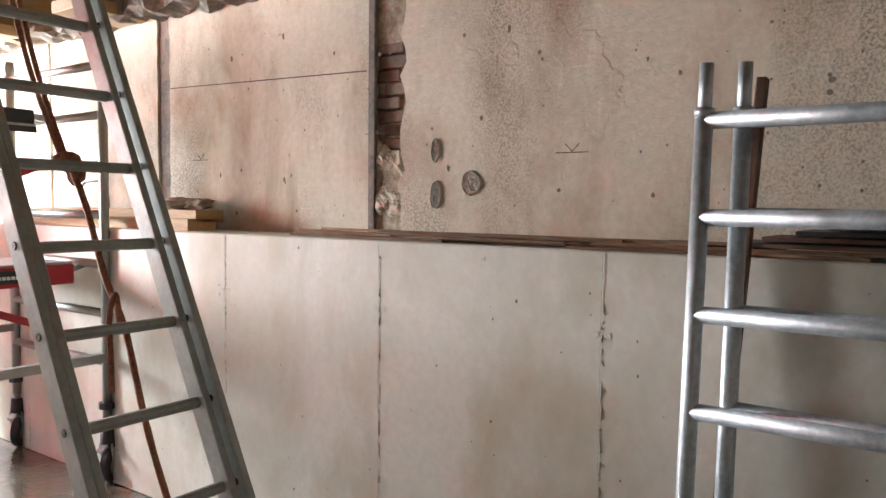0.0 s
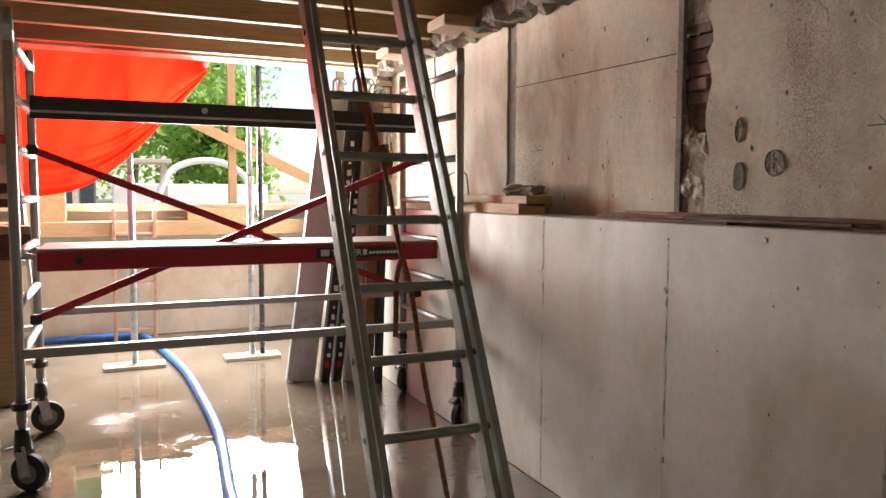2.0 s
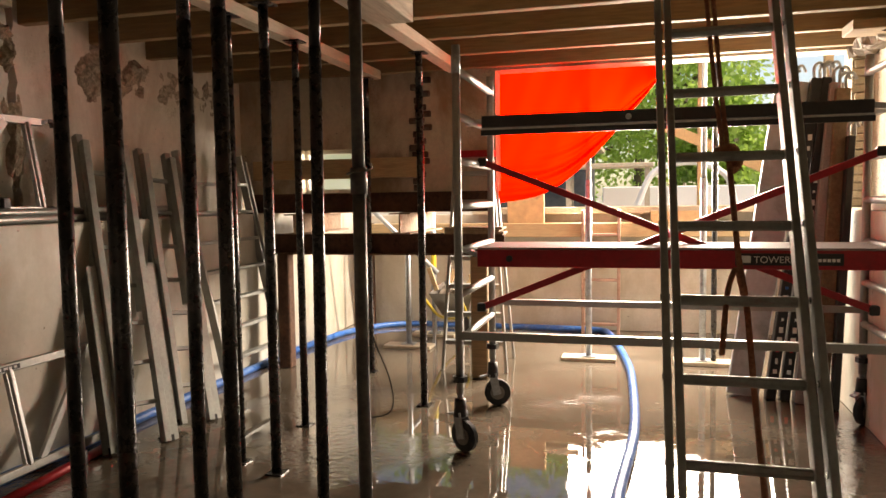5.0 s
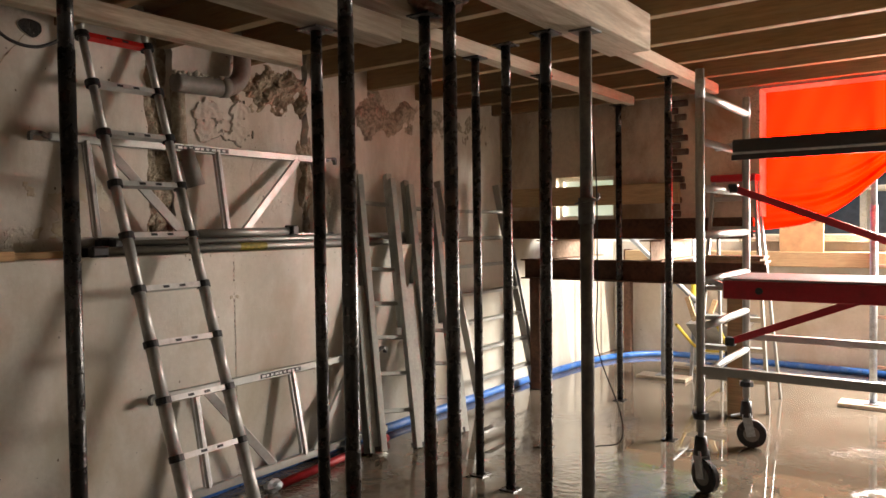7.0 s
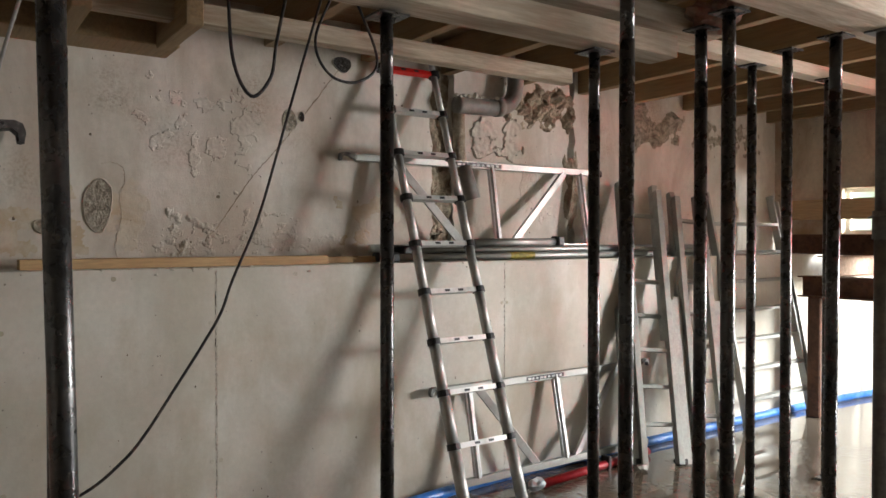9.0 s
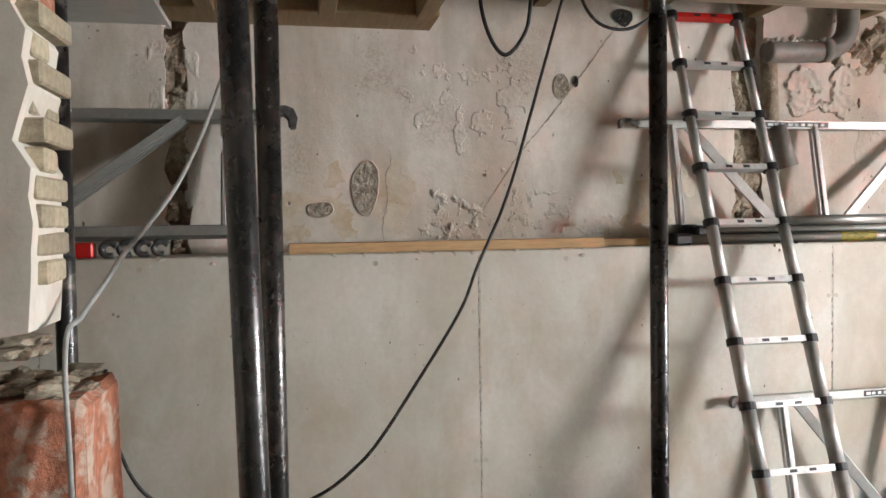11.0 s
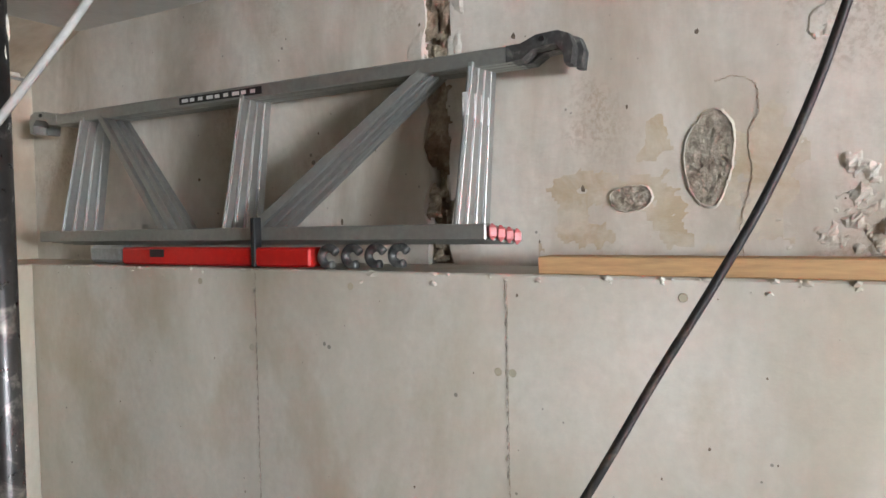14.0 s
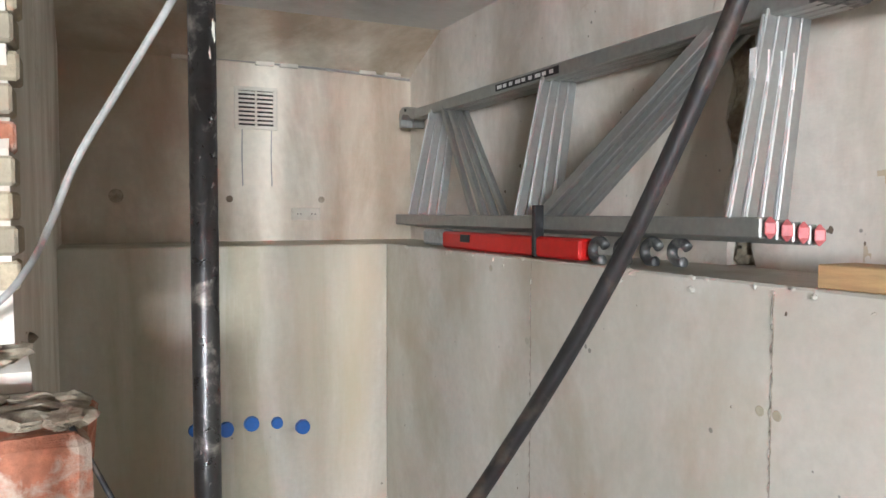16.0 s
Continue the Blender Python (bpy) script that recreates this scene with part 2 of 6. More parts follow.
BLUECAP = material("blue_caps", (0.02, 0.12, 0.42), 0.5, grain=50, amount=0.1, bump=0.1)
ROPE = material("brown_rope", (0.34, 0.13, 0.07), 0.9, grain=80, amount=0.4, bump=0.8, bump_scale=180)
CABLE = material("black_cable", (0.016, 0.015, 0.015), 0.5, grain=60, amount=0.4, stain=22, stain_to=(0.10, 0.078, 0.058), stain_at=(0.52, 0.66), bump=0.15)
GREYCABLE = material("grey_cable", (0.33, 0.32, 0.30), 0.6, grain=40, amount=0.2, bump=0.1)
PVC = material("grey_drain_pipe", (0.20, 0.185, 0.165), 0.55, grain=30, amount=0.12, stain=7, stain_to=(0.30, 0.27, 0.23), stain_at=(0.5, 0.75), bump=0.15)
IVORY = material("ivory_plastic", (0.62, 0.58, 0.49), 0.5, grain=40, amount=0.06, stain=9, stain_to=(0.48, 0.42, 0.33), stain_at=(0.55, 0.8), bump=0.05)
DARKHOLE = material("dark_duct", (0.04, 0.035, 0.03), 0.9, grain=30, amount=0.3)
PENCIL = material("pencil_mark", (0.10, 0.075, 0.06), 0.9, grain=60, amount=0.3)
PINKTIP = material("pink_caps", (0.50, 0.13, 0.13), 0.45, grain=60, amount=0.25, bump=0.1)
GROUND = material("dry_ground", (0.42, 0.38, 0.31), 0.95, grain=6, amount=0.2, stain=0.5, stain_to=(0.18, 0.20, 0.09), stain_at=(0.5, 0.7), bump=0.5, bump_scale=12)
BARK = material("bark", (0.11, 0.085, 0.06), 0.95, grain=12, amount=0.35, bump=0.8, bump_scale=20, stretch=(3, 3, 0.6))
SHED = material("dark_board_cladding", (0.05, 0.055, 0.06), 0.8, grain=8, amount=0.3, bump=0.3)


def leaf_material(name, a, c):
    m = material(name, a, 0.5, grain=3, amount=0.3, stain=1.5, stain_to=c, stain_at=(0.4, 0.7), bump=0.0)
    n, l = m.node_tree.nodes, m.node_tree.links
    tr = n.new("ShaderNodeBsdfTranslucent")
    tr.inputs["Color"].default_value = (0.55, 0.78, 0.18, 1)
    mx = n.new("ShaderNodeMixShader")
    mx.inputs[0].default_value = 0.5
    l.new(n["Principled BSDF"].outputs[0], mx.inputs[1])
    l.new(tr.outputs[0], mx.inputs[2])
    l.new(mx.outputs[0], n["Material Output"].inputs["Surface"])
    return m


LEAF = leaf_material("leaves", (0.16, 0.25, 0.06), (0.24, 0.36, 0.10))


def tarp_material():
    m = material("orange_tarp", (0.84, 0.012, 0.004), 0.5, grain=12, amount=0.08, bump=0.15, bump_scale=18)
    n, l = m.node_tree.nodes, m.node_tree.links
    b, out = n["Principled BSDF"], n["Material Output"]
    tr = n.new("ShaderNodeBsdfTranslucent")
    tr.inputs["Color"].default_value = (0.68, 0.006, 0.002, 1)
    mx = n.new("ShaderNodeMixShader")
    mx.inputs[0].default_value = 0.85
    l.new(b.outputs[0], mx.inputs[1])
    l.new(tr.outputs[0], mx.inputs[2])
    l.new(mx.outputs[0], out.inputs["Surface"])
    return m


TARP = tarp_material()


def wet_floor_material():
    m = material("wet_concrete", (0.155, 0.125, 0.094), 0.3, grain=18, amount=0.14, stain=0.9, stain_to=(0.11, 0.087, 0.064), stain_at=(0.40, 0.62), bump=0.0)
    n, l = m.node_tree.nodes, m.node_tree.links
    b = n["Principled BSDF"]
    co = n.new("ShaderNodeTexCoord")

    def tex(scale, detail):
        t = n.new("ShaderNodeTexNoise")
        t.inputs["Scale"].default_value, t.inputs["Detail"].default_value = scale, detail
        l.new(co.outputs["Object"], t.inputs["Vector"])
        return t.outputs["Fac"]

    pool = n.new("ShaderNodeValToRGB")
    pool.color_ramp.elements[0].position, pool.color_ramp.elements[1].position = 0.50, 0.60
    pool.color_ramp.elements[0].color, pool.color_ramp.elements[1].color = (0.008,) * 3 + (1,), (0.17,) * 3 + (1,)
    l.new(tex(0.8, 7.0), pool.inputs[0])
    l.new(pool.outputs[0], b.inputs["Roughness"])
    film = n.new("ShaderNodeValToRGB")
    film.color_ramp.elements[0].position, film.color_ramp.elements[1].position = 0.50, 0.60
    film.color_ramp.elements[0].color, film.color_ramp.elements[1].color = (0.01,) * 3 + (1,), (0.40,) * 3 + (1,)
    l.new(tex(0.8, 7.0), film.inputs[0])
    bp = n.new("ShaderNodeBump")
    bp.inputs["Distance"].default_value = 0.011
    l.new(film.outputs[0], bp.inputs["Strength"])
    l.new(tex(22, 6.0), bp.inputs["Height"])
    l.new(bp.outputs[0], b.inputs["Normal"])
    b.inputs["Specular IOR Level"].default_value = 1.0
    return m


WET = wet_floor_material()


def glass_material():
    m = bpy.data.materials.new("window_glass")
    m.use_nodes = True
    b = m.node_tree.nodes["Principled BSDF"]
    b.inputs["Transmission Weight"].default_value, b.inputs["Roughness"].default_value = 1.0, 0.02
    b.inputs["Base Color"].default_value = (0.93, 0.96, 0.94, 1)
    return m


GLASS = glass_material()
GLASS.node_tree.nodes["Principled BSDF"].inputs["Roughness"].default_value = 0.35


# ---- building blocks ----
def part(name, bm, mat, parent=None, label="", smooth=False):
    """Links a bmesh, in world coordinates, as one mesh object under a thing or a part."""
    me = bpy.data.meshes.new(name)
    bm.to_mesh(me)
    bm.free()
    if smooth:
        me.shade_smooth()
    me.materials.append(mat)
    ob = new(name, me)
    if parent is not None:
        ob.parent = parent
        if parent.type == "EMPTY":
            ob.matrix_parent_inverse = parent.matrix_basis.inverted()
    if label:
        ob["label"] = label
    return ob


def thing(name, x, y, z, label, category, group="", kind=""):
    ob = new(name)
    ob.empty_display_size = 0.1
    ob.matrix_basis = Matrix.Translation((x, y, z))
    return tagged(ob, label, category, group, kind)


def setting(name, bm, mat, label, category, kind="structure", smooth=False):
    return tagged(part(name, bm, mat, None, "", smooth), label, category, "", kind)


def box(bm, x0, x1, y0, y1, z0, z1, bevel=0.0):
    vs = [bm.verts.new((x, y, z)) for x in (x0, x1) for y in (y0, y1) for z in (z0, z1)]
    fs = [bm.faces.new([vs[i] for i in f]) for f in ((0, 1, 3, 2), (4, 6, 7, 5), (0, 4, 5, 1), (2, 3, 7, 6), (0, 2, 6, 4), (1, 5, 7, 3))]
    if bevel:
        es = list({e for f in fs for e in f.edges})
        bmesh.ops.bevel(bm, geom=es, offset=bevel, segments=1, affect="EDGES", profile=0.5)
    return bm


def axes(p, q, up=(0, 0, 1)):
    p, q = Vector(p), Vector(q)
    d = (q - p).normalized()
    u = Vector(up)
    if abs(d.dot(u)) > 0.98:
        u = Vector((0, 1, 0))
    s = d.cross(u).normalized()
    return p, q, d, s, s.cross(d).normalized()


def tube(bm, p, q, r, r2=None, seg=12):
    p, q, d, s, u = axes(p, q)
    r2 = r if r2 is None else r2
    a, b = [], []
    for i in range(seg):
        t = 2 * math.pi * i / seg
        o = s * math.cos(t) + u * math.sin(t)
        a.append(bm.verts.new(p + o * r))
        b.append(bm.verts.new(q + o * r2))
    for i in range(seg):
        j = (i + 1) % seg
        bm.faces.new((a[i], a[j], b[j], b[i]))
    bm.faces.new(a[::-1])
    bm.faces.new(b)
    return bm


def bar(bm, p, q, w, h, up=(0, 0, 1), bevel=0.0):
    """A straight bar of section w across and h along up."""
    p, q, d, s, u = axes(p, q, up)
    vs = [bm.verts.new(e + s * (w / 2 * i) + u * (h / 2 * j)) for e in (p, q) for i, j in ((-1, -1), (1, -1), (1, 1), (-1, 1))]
    fs = [bm.faces.new([vs[i] for i in f]) for f in ((3, 2, 1, 0), (4, 5, 6, 7), (0, 1, 5, 4), (1, 2, 6, 5), (2, 3, 7, 6), (3, 0, 4, 7))]
    if bevel:
        bmesh.ops.bevel(bm, geom=list({e for f in fs for e in f.edges}), offset=bevel, segments=1, affect="EDGES", profile=0.5)
    return bm


def channel(bm, p, q, w, h, up, t=0.004):
    """An open aluminium channel: a web and two flanges."""
    p, q, d, s, u = axes(p, q, up)
    bar(bm, p, q, t, h, u)
    for j in (-1, 1):
        o = u * (j * (h / 2 - t / 2)) + s * (w / 2)
        bar(bm, p + o, q + o, w, t, u)
    return bm


def curve_points(points, steps=10):
    """A smooth line through points."""
    ps = [Vector(p) for p in points]
    ps = [ps[0] * 2 - ps[1]] + ps + [ps[-1] * 2 - ps[-2]]
    out = []
    for i in range(1, len(ps) - 2):
        a, b, c, d = ps[i - 1:i + 3]
        for k in range(steps):
            t = k / steps
            out.append(0.5 * (2 * b + (c - a) * t + (2 * a - 5 * b + 4 * c - d) * t * t + (3 * b - a - 3 * c + d) * t ** 3))
    out.append(ps[-2])
    return out


def sweep(bm, points, r, seg=8, steps=10, wobble=0.0):
    ps = curve_points(points, steps)
    rings = []
    s = None
    for i, p in enumerate(ps):
        d = (ps[min(i + 1, len(ps) - 1)] - ps[max(i - 1, 0)]).normalized()
        if s is None:
            s = d.cross(Vector((0, 0, 1)) if abs(d.z) < 0.9 else Vector((0, 1, 0)))
        s = (s - d * s.dot(d)).normalized()
        u = s.cross(d)
        k = r * (1 + wobble * math.sin(i * 2.1))
        rings.append([bm.verts.new(p + (s * math.cos(2 * math.pi * j / seg) + u * math.sin(2 * math.pi * j / seg)) * k) for j in range(seg)])
    for a, b in zip(rings, rings[1:]):
        for j in range(seg):
            k = (j + 1) % seg
            bm.faces.new((a[j], a[k], b[k], b[j]))
    bm.faces.new(rings[0][::-1])
    bm.faces.new(rings[-1])
    return bm


def lump(bm, x, y, z, sx, sy, sz, rough=0.35, sub=2):
    """A rough broken lump."""
    made = bmesh.ops.create_icosphere(bm, subdivisions=sub, radius=1.0)["verts"]
    o = Vector((x * 7.1, y * 5.3, z * 9.7))
    for v in made:
        k = 1 + rough * noise.noise(v.co * 1.7 + o) + rough * 0.5 * noise.noise(v.co * 4.1 + o)
        v.co = Vector((x + v.co.x * sx * k, y + v.co.y * sy * k, z + v.co.z * sz * k))
    return bm


def slab_outline(bm, outline, x0, x1):
    """A prism from an outline in the y-z plane, between x0 and x1."""
    a = [bm.verts.new((x0, y, z)) for y, z in outline]
    b = [bm.verts.new((x1, y, z)) for y, z in outline]
    n = len(a)
    bm.faces.new(a)
    bm.faces.new(b[::-1])
    for i in range(n):
        j = (i + 1) % n
        bm.faces.new((a[j], a[i], b[i], b[j]))
    bmesh.ops.recalc_face_normals(bm, faces=bm.faces)
    return bm


def jagged(y, z0, z1, amp, seed, step=0.06):
    rnd = random.Random(seed)
    n = max(2, int((z1 - z0) / step))
    return [(y + (rnd.uniform(-amp, amp) if 0 < i < n else 0), z0 + (z1 - z0) * i / n) for i in range(n + 1)]


def B():
    return bmesh.new()


# ---- the large structure ----
LEDGE = 1.47

floor = setting("floor", box(B(), -3.9, 2.5, -4.6, 8.1, -0.25, 0.0), WET, "wet brown concrete floor with shallow puddles", "floor")

# right side: cast concrete below, old rendered wall above
right_low = setting("wall_right_lower", box(B(), 1.84, 2.6, -4.6, 8.1, 0.0, LEDGE, 0.006), CONCRETE, "pale cast concrete lining wall with vertical seams", "wall")
right_back = setting("wall_right_core", box(B(), 2.27, 2.6, -4.6, 5.95, LEDGE, 3.05), BRICK, "brick core of the old side wall", "wall")
right_skin = thing("wall_right_upper", 2.2, 0, LEDGE, "stained beige render on the old side wall above the ledge", "wall", "", "structure")
for i, (a, b) in enumerate(((-4.6, 1.54), (1.73, 3.285), (3.405, 4.62), (4.66, 5.7))):
    lo = jagged(a, LEDGE, 3.0, 0.006, 10 + i)
    hi = jagged(b, LEDGE, 3.0, 0.022 if i == 0 else 0.006, 20 + i)
    part("render_panel", slab_outline(B(), lo + hi[::-1], 2.17, 2.275), PLASTER_R, right_skin)

bm = B()
for y0, y1, z0, z1, x in ((1.50, 1.76, LEDGE, 1.83, 2.183), (1.50, 1.76, 2.36, 3.0, 2.186), (1.50, 1.76, 1.83, 2.36, 2.222), (3.28, 3.42, LEDGE, 3.0, 2.192)):
    box(bm, x, 2.275, y0, y1, z0, z1)
part("chase_fill", bm, RUBBLE, right_skin)
for y in (1.728, 3.345):
    part("conduit_strip", box(B(), 2.166 if y < 2 else 2.182, 2.19, y - (0.020 if y < 2 else 0.058), y + (0.020 if y < 2 else 0.058), LEDGE + 0.01, 2.72, 0.003), STRIP, right_skin)

# left side
left_low = setting("wall_left_lower", box(B(), -3.95, -3.2, -4.1, 8.1, 0.0, LEDGE + 0.005, 0.006), CONCRETE, "pale cast concrete lining wall with rough vertical seams", "wall")
left_back = setting("wall_left_core", box(B(), -3.95, -3.64, -4.3, 5.95, LEDGE, 3.05), RUBBLE, "rubble core of the old party wall", "wall")
left_skin = thing("wall_left_upper", -3.6, 0, LEDGE, "stained old plaster with chips and cracks above the ledge", "wall", "", "structure")
for i, (a, b) in enumerate(((-3.95, -1.53), (-1.42, 1.56), (1.74, 2.86), (2.92, 5.72))):
    lo = jagged(a, LEDGE, 3.0, 0.0 if i == 0 else 0.02, 30 + i)
    hi = jagged(b, LEDGE, 3.0, 0.0 if i == 3 else 0.02, 40 + i)
    part("plaster_panel", slab_outline(B(), lo + hi[::-1], -3.65, -3.57), PLASTER, left_skin)

# back corner
back_low = setting("wall_back_lower", box(B(), -3.2, -1.5, -4.1, -3.37, 0.0, LEDGE + 0.005, 0.006), CONCRETE_OLD, "pale cast concrete lining of the back wall with streaks", "wall")
back_up = setting("wall_back_upper", box(B(), -3.57, -1.5, -4.3, -3.95, LEDGE, 3.05), PLASTER_Y, "yellowed plaster back wall above the ledge", "wall")
bm = slab_outline(B(), [(-3.95, 2.42), (-3.53, 2.6), (-3.53, 2.72), (-3.95, 2.72)], -3.57, -1.5)
setting("cove", bm, PLASTER_Y, "sloping plaster cove under the ceiling", "ceiling")
bm = box(B(), -1.5, -0.8, -4.8, -4.5, 0, 3.05)
box(bm, 1.5, 2.6, -4.8, -4.5, 0, 3.05)
box(bm, -0.8, 1.5, -4.8, -4.5, 0, 3.05)
setting("wall_back_main", bm, PLASTER, "plain plaster rear wall", "wall")

# broken inner wall that ends beside the camera's way
bm = slab_outline(B(), [(-4.5, 0.0), (-4.5, 2.62), (-1.50, 2.62)] + [(y, z) for y, z in jagged(-1.51, 1.38, 2.6, 0.02, 5)[::-1]] + [(-1.75, 1.34), (-1.9, 1.25), (-1.9, 0.0)], -1.735, -1.5)
inner = setting("wall_inner", bm, PLASTER, "broken plastered inner brick wall end", "wall")

# far upper wall with a small window and the wide opening
bm = B()
box(bm, -3.95, -2.9, 5.72, 5.95, 1.66, 3.05)
box(bm, -2.28, -0.94, 5.72, 5.95, 1.66, 3.05)
box(bm, -2.9, -2.28, 5.72, 5.95, 2.09, 3.05)
box(bm, -0.94, 2.6, 5.72, 5.95, 2.76, 3.05)
far_up = setting("wall_far_upper", bm, PLASTER_R, "grey rendered house wall over the wide opening", "wall")
bm = box(B(), 2.02, 2.6, 5.705, 5.95, LEDGE, 2.76)
far_pier = setting("wall_far_pier", bm, RUBBLE, "rough brick pier beside the wide opening", "wall")
far_low = setting("wall_far_lower", box(B(), -3.2, 1.84, 7.85, 8.1, 0.0, 1.395, 0.006), CONCRETE, "bright cast concrete wall of the open extension", "wall")

ceil_main = setting("ceiling", box(B(), -3.95, 2.6, -1.6, 5.95, 3.0, 3.3), BOARDS, "dark boards between ceiling joists", "ceiling")
ceil_back = setting("ceiling_back", box(B(), -3.95, 2.6, -4.8, -1.5, 2.6, 3.3), CEILGREY, "flat grey plaster ceiling", "ceiling")

# ground outside
bm = B()
for x0, x1, y0, y1 in ((-300, -3.95, -300, 300), (2.6, 300, -300, 300), (-3.95, 2.6, 8.1, 300), (-3.95, 2.6, -300, -4.8)):
    box(bm, x0, x1, y0, y1, 1.2, 1.39)
setting("ground", bm, GROUND, "bright dry garden ground with some grass", "ground")


# ---- ceiling timber ----
def joist(y, x0, x1):
    bm = bar(B(), (x0, y, 2.885), (x1, y, 2.885), 0.075, 0.23, (0, 0, 1), 0.004)
    tagged(part("ceiling_joist", bm, JOIST), "dark aged wooden ceiling joist", "joist", "ceiling joists")


for k in range(11):
    joist(5.6 - 0.65 * k, -3.6, 2.2)


def header(x, y0, y1, z0, w, h, mat=None, label="dusty raw pine header beam resting on props"):
    bm = box(B(), x - w / 2, x + w / 2, y0, y1, z0, z0 + h, 0.004)
    return tagged(part("header_beam", bm, mat or PALE), label, "beam", "temporary headers")


header(-2.0, 2.0, 5.42, 2.69, 0.11, 0.08)
header(-1.22, 2.2, 5.3, 2.69, 0.11, 0.08)
header(-0.98, -0.6, 2.92, 2.57, 0.24, 0.20, STAINED)
header(-1.55, -1.35, 1.50, 2.44, 0.16, 0.10, STAINED)
header(-3.0, -1.4, 2.3, 2.67, 0.10, 0.10, STAINED)
header(-1.62, -1.3, 1.9, 2.60, 0.22, 0.09, STAINED)


plate = thing("wall_plate", -3.44, -0.85, 2.62, "dark broken joist ends on an old wall plate", "beam", "", "structure")
part("plate_beam", box(B(), -3.575, -3.30, -1.5, -0.2, 2.62, 2.765, 0.006), JOIST, plate)
for y in (-1.3, -0.75, -0.28):
    part("joist_end", box(B(), -3.30, -2.75, y - 0.04, y + 0.04, 2.60, 2.765, 0.004), JOIST, plate)


# ---- props ----
def prop(x, y, top, r=0.030, mat=None, label="dark steel prop standing on the wet floor", lean=(0.0, 0.0), collar=0.0, z0=0.0):
    mat = mat or BLACKSTEEL
    ob = thing("steel_prop", x, y, z0, label, "prop", "steel props")
    tx, ty = x + lean[0], y + lean[1]
    at = lambda z: (x + (tx - x) * z / top, y + (ty - y) * z / top, z)
    part("outer_tube", tube(B(), at(z0 + 0.008), at(top - 0.25 if not collar else collar), r, seg=16), mat, ob, smooth=True)
    part("inner_tube", tube(B(), at(top - 0.26 if not collar else collar - 0.02), at(top - 0.008), r * 0.94, seg=16), mat, ob, smooth=True)
    part("top_plate", box(B(), tx - 0.06, tx + 0.06, ty - 0.06, ty + 0.06, top - 0.008, top), mat, ob)
    part("base_plate", box(B(), x - 0.05, x + 0.05, y - 0.05, y + 0.05, z0, z0 + 0.008), mat, ob)
    if collar:
        part("collar", tube(B(), at(collar - 0.10), at(collar + 0.03), r * 1.25, seg=16), mat, ob, smooth=True)
        part("pin", sweep(B(), [(x - 0.06, y, collar), (x, y - 0.045, collar + 0.01), (x + 0.06, y, collar + 0.02), (x + 0.05, y + 0.03, collar + 0.05)], 0.006, 6, 5), mat, ob)
        for k in range(9):
            bm = tube(B(), (x - 0.002, y - r * 0.87, collar + 0.12 + k * 0.11), (x - 0.002, y - r * 0.80, collar + 0.12 + k * 0.11), 0.008, seg=8)
            part("pin_hole", bm, DARKHOLE, ob)
    return ob


prop(-1.61, 0.065, 2.42, 0.025)
prop(-1.55, 1.05, 2.42, 0.025)
prop(-1.095, 0.74, 2.57, 0.027)
prop(-1.48, 1.68, 2.60, 0.030)
prop(-1.186, 1.465, 2.57, 0.030)
prop(-2.00, 2.89, 2.69, 0.028)
prop(-1.70, 2.77, 2.69, 0.030, lean=(0.03, -0.05))
prop(-1.15, 2.21, 2.57, 0.030, lean=(0.02, 0.0))
prop(-1.945, 3.67, 2.69, 0.026)
prop(-0.96, 2.30, 2.57, 0.033, AGEDSTEEL, "aged grey adjustable steel prop with pin collar", collar=1.72)
prop(-2.05, 5.30, 2.69, 0.028)
prop(-1.255, 4.33, 2.69, 0.028)
prop(-1.67, -0.985, 2.42, 0.031)
prop(-1.30, -1.0, 2.57, 0.032, lean=(0.0, -0.05))
prop(-2.094, -1.597, 2.60, 0.030, DUSTYSTEEL, "dark steel prop spotted with dried mortar")


for k, (a, z, q) in enumerate(((2.4, 2.02, 0.022), (2.0, 1.97, 0.015), (2.7, 1.5, 0.010), (1.6, 1.2, 0.012), (2.2, 0.8, 0.012))):
    tagged(part("mortar_splash", lump(B(), -2.094 + 0.026 * math.cos(a), -1.597 + 0.026 * math.sin(a), z, q * 0.32, q * 0.32, q * 1.3, 0.5, 2), IVORY), "splash of dried white mortar on a prop", "mortar", "mortar splashes")


def prop_scuffs(x, y, r, z0, z1, count, seed):
    """Thin scraped and cement-spotted marks that lie on a prop's skin."""
    rnd = random.Random(seed)
    bm = B()
    for k in range(count):
        a, z, h, w = rnd.uniform(0, 6.283), rnd.uniform(z0, z1), rnd.uniform(0.003, 0.012), rnd.uniform(0.05, 0.35)
        n = 5
        lo = [bm.verts.new((x + math.cos(a + w * i / n) * (r + 0.0009), y + math.sin(a + w * i / n) * (r + 0.0009), z + rnd.uniform(-0.002, 0.002) + 0.03 * w * i / n)) for i in range(n + 1)]
        hi = [bm.verts.new((v.co.x, v.co.y, v.co.z + h * (1 - abs(2 * i / n - 1)) + 0.0015)) for i, v in enumerate(lo)]
        for i in range(n):
            bm.faces.new((lo[i], lo[i + 1], hi[i + 1], hi[i]))
    tagged(part("cement_spots", bm, SPOT), "dry cement spots and scrapes on a steel prop", "mortar", "", "stuff")


prop_scuffs(-1.67, -0.985, 0.031, 0.6, 2.35, 60, 3)
prop_scuffs(-2.094, -1.597, 0.030, 0.3, 2.5, 70, 4)


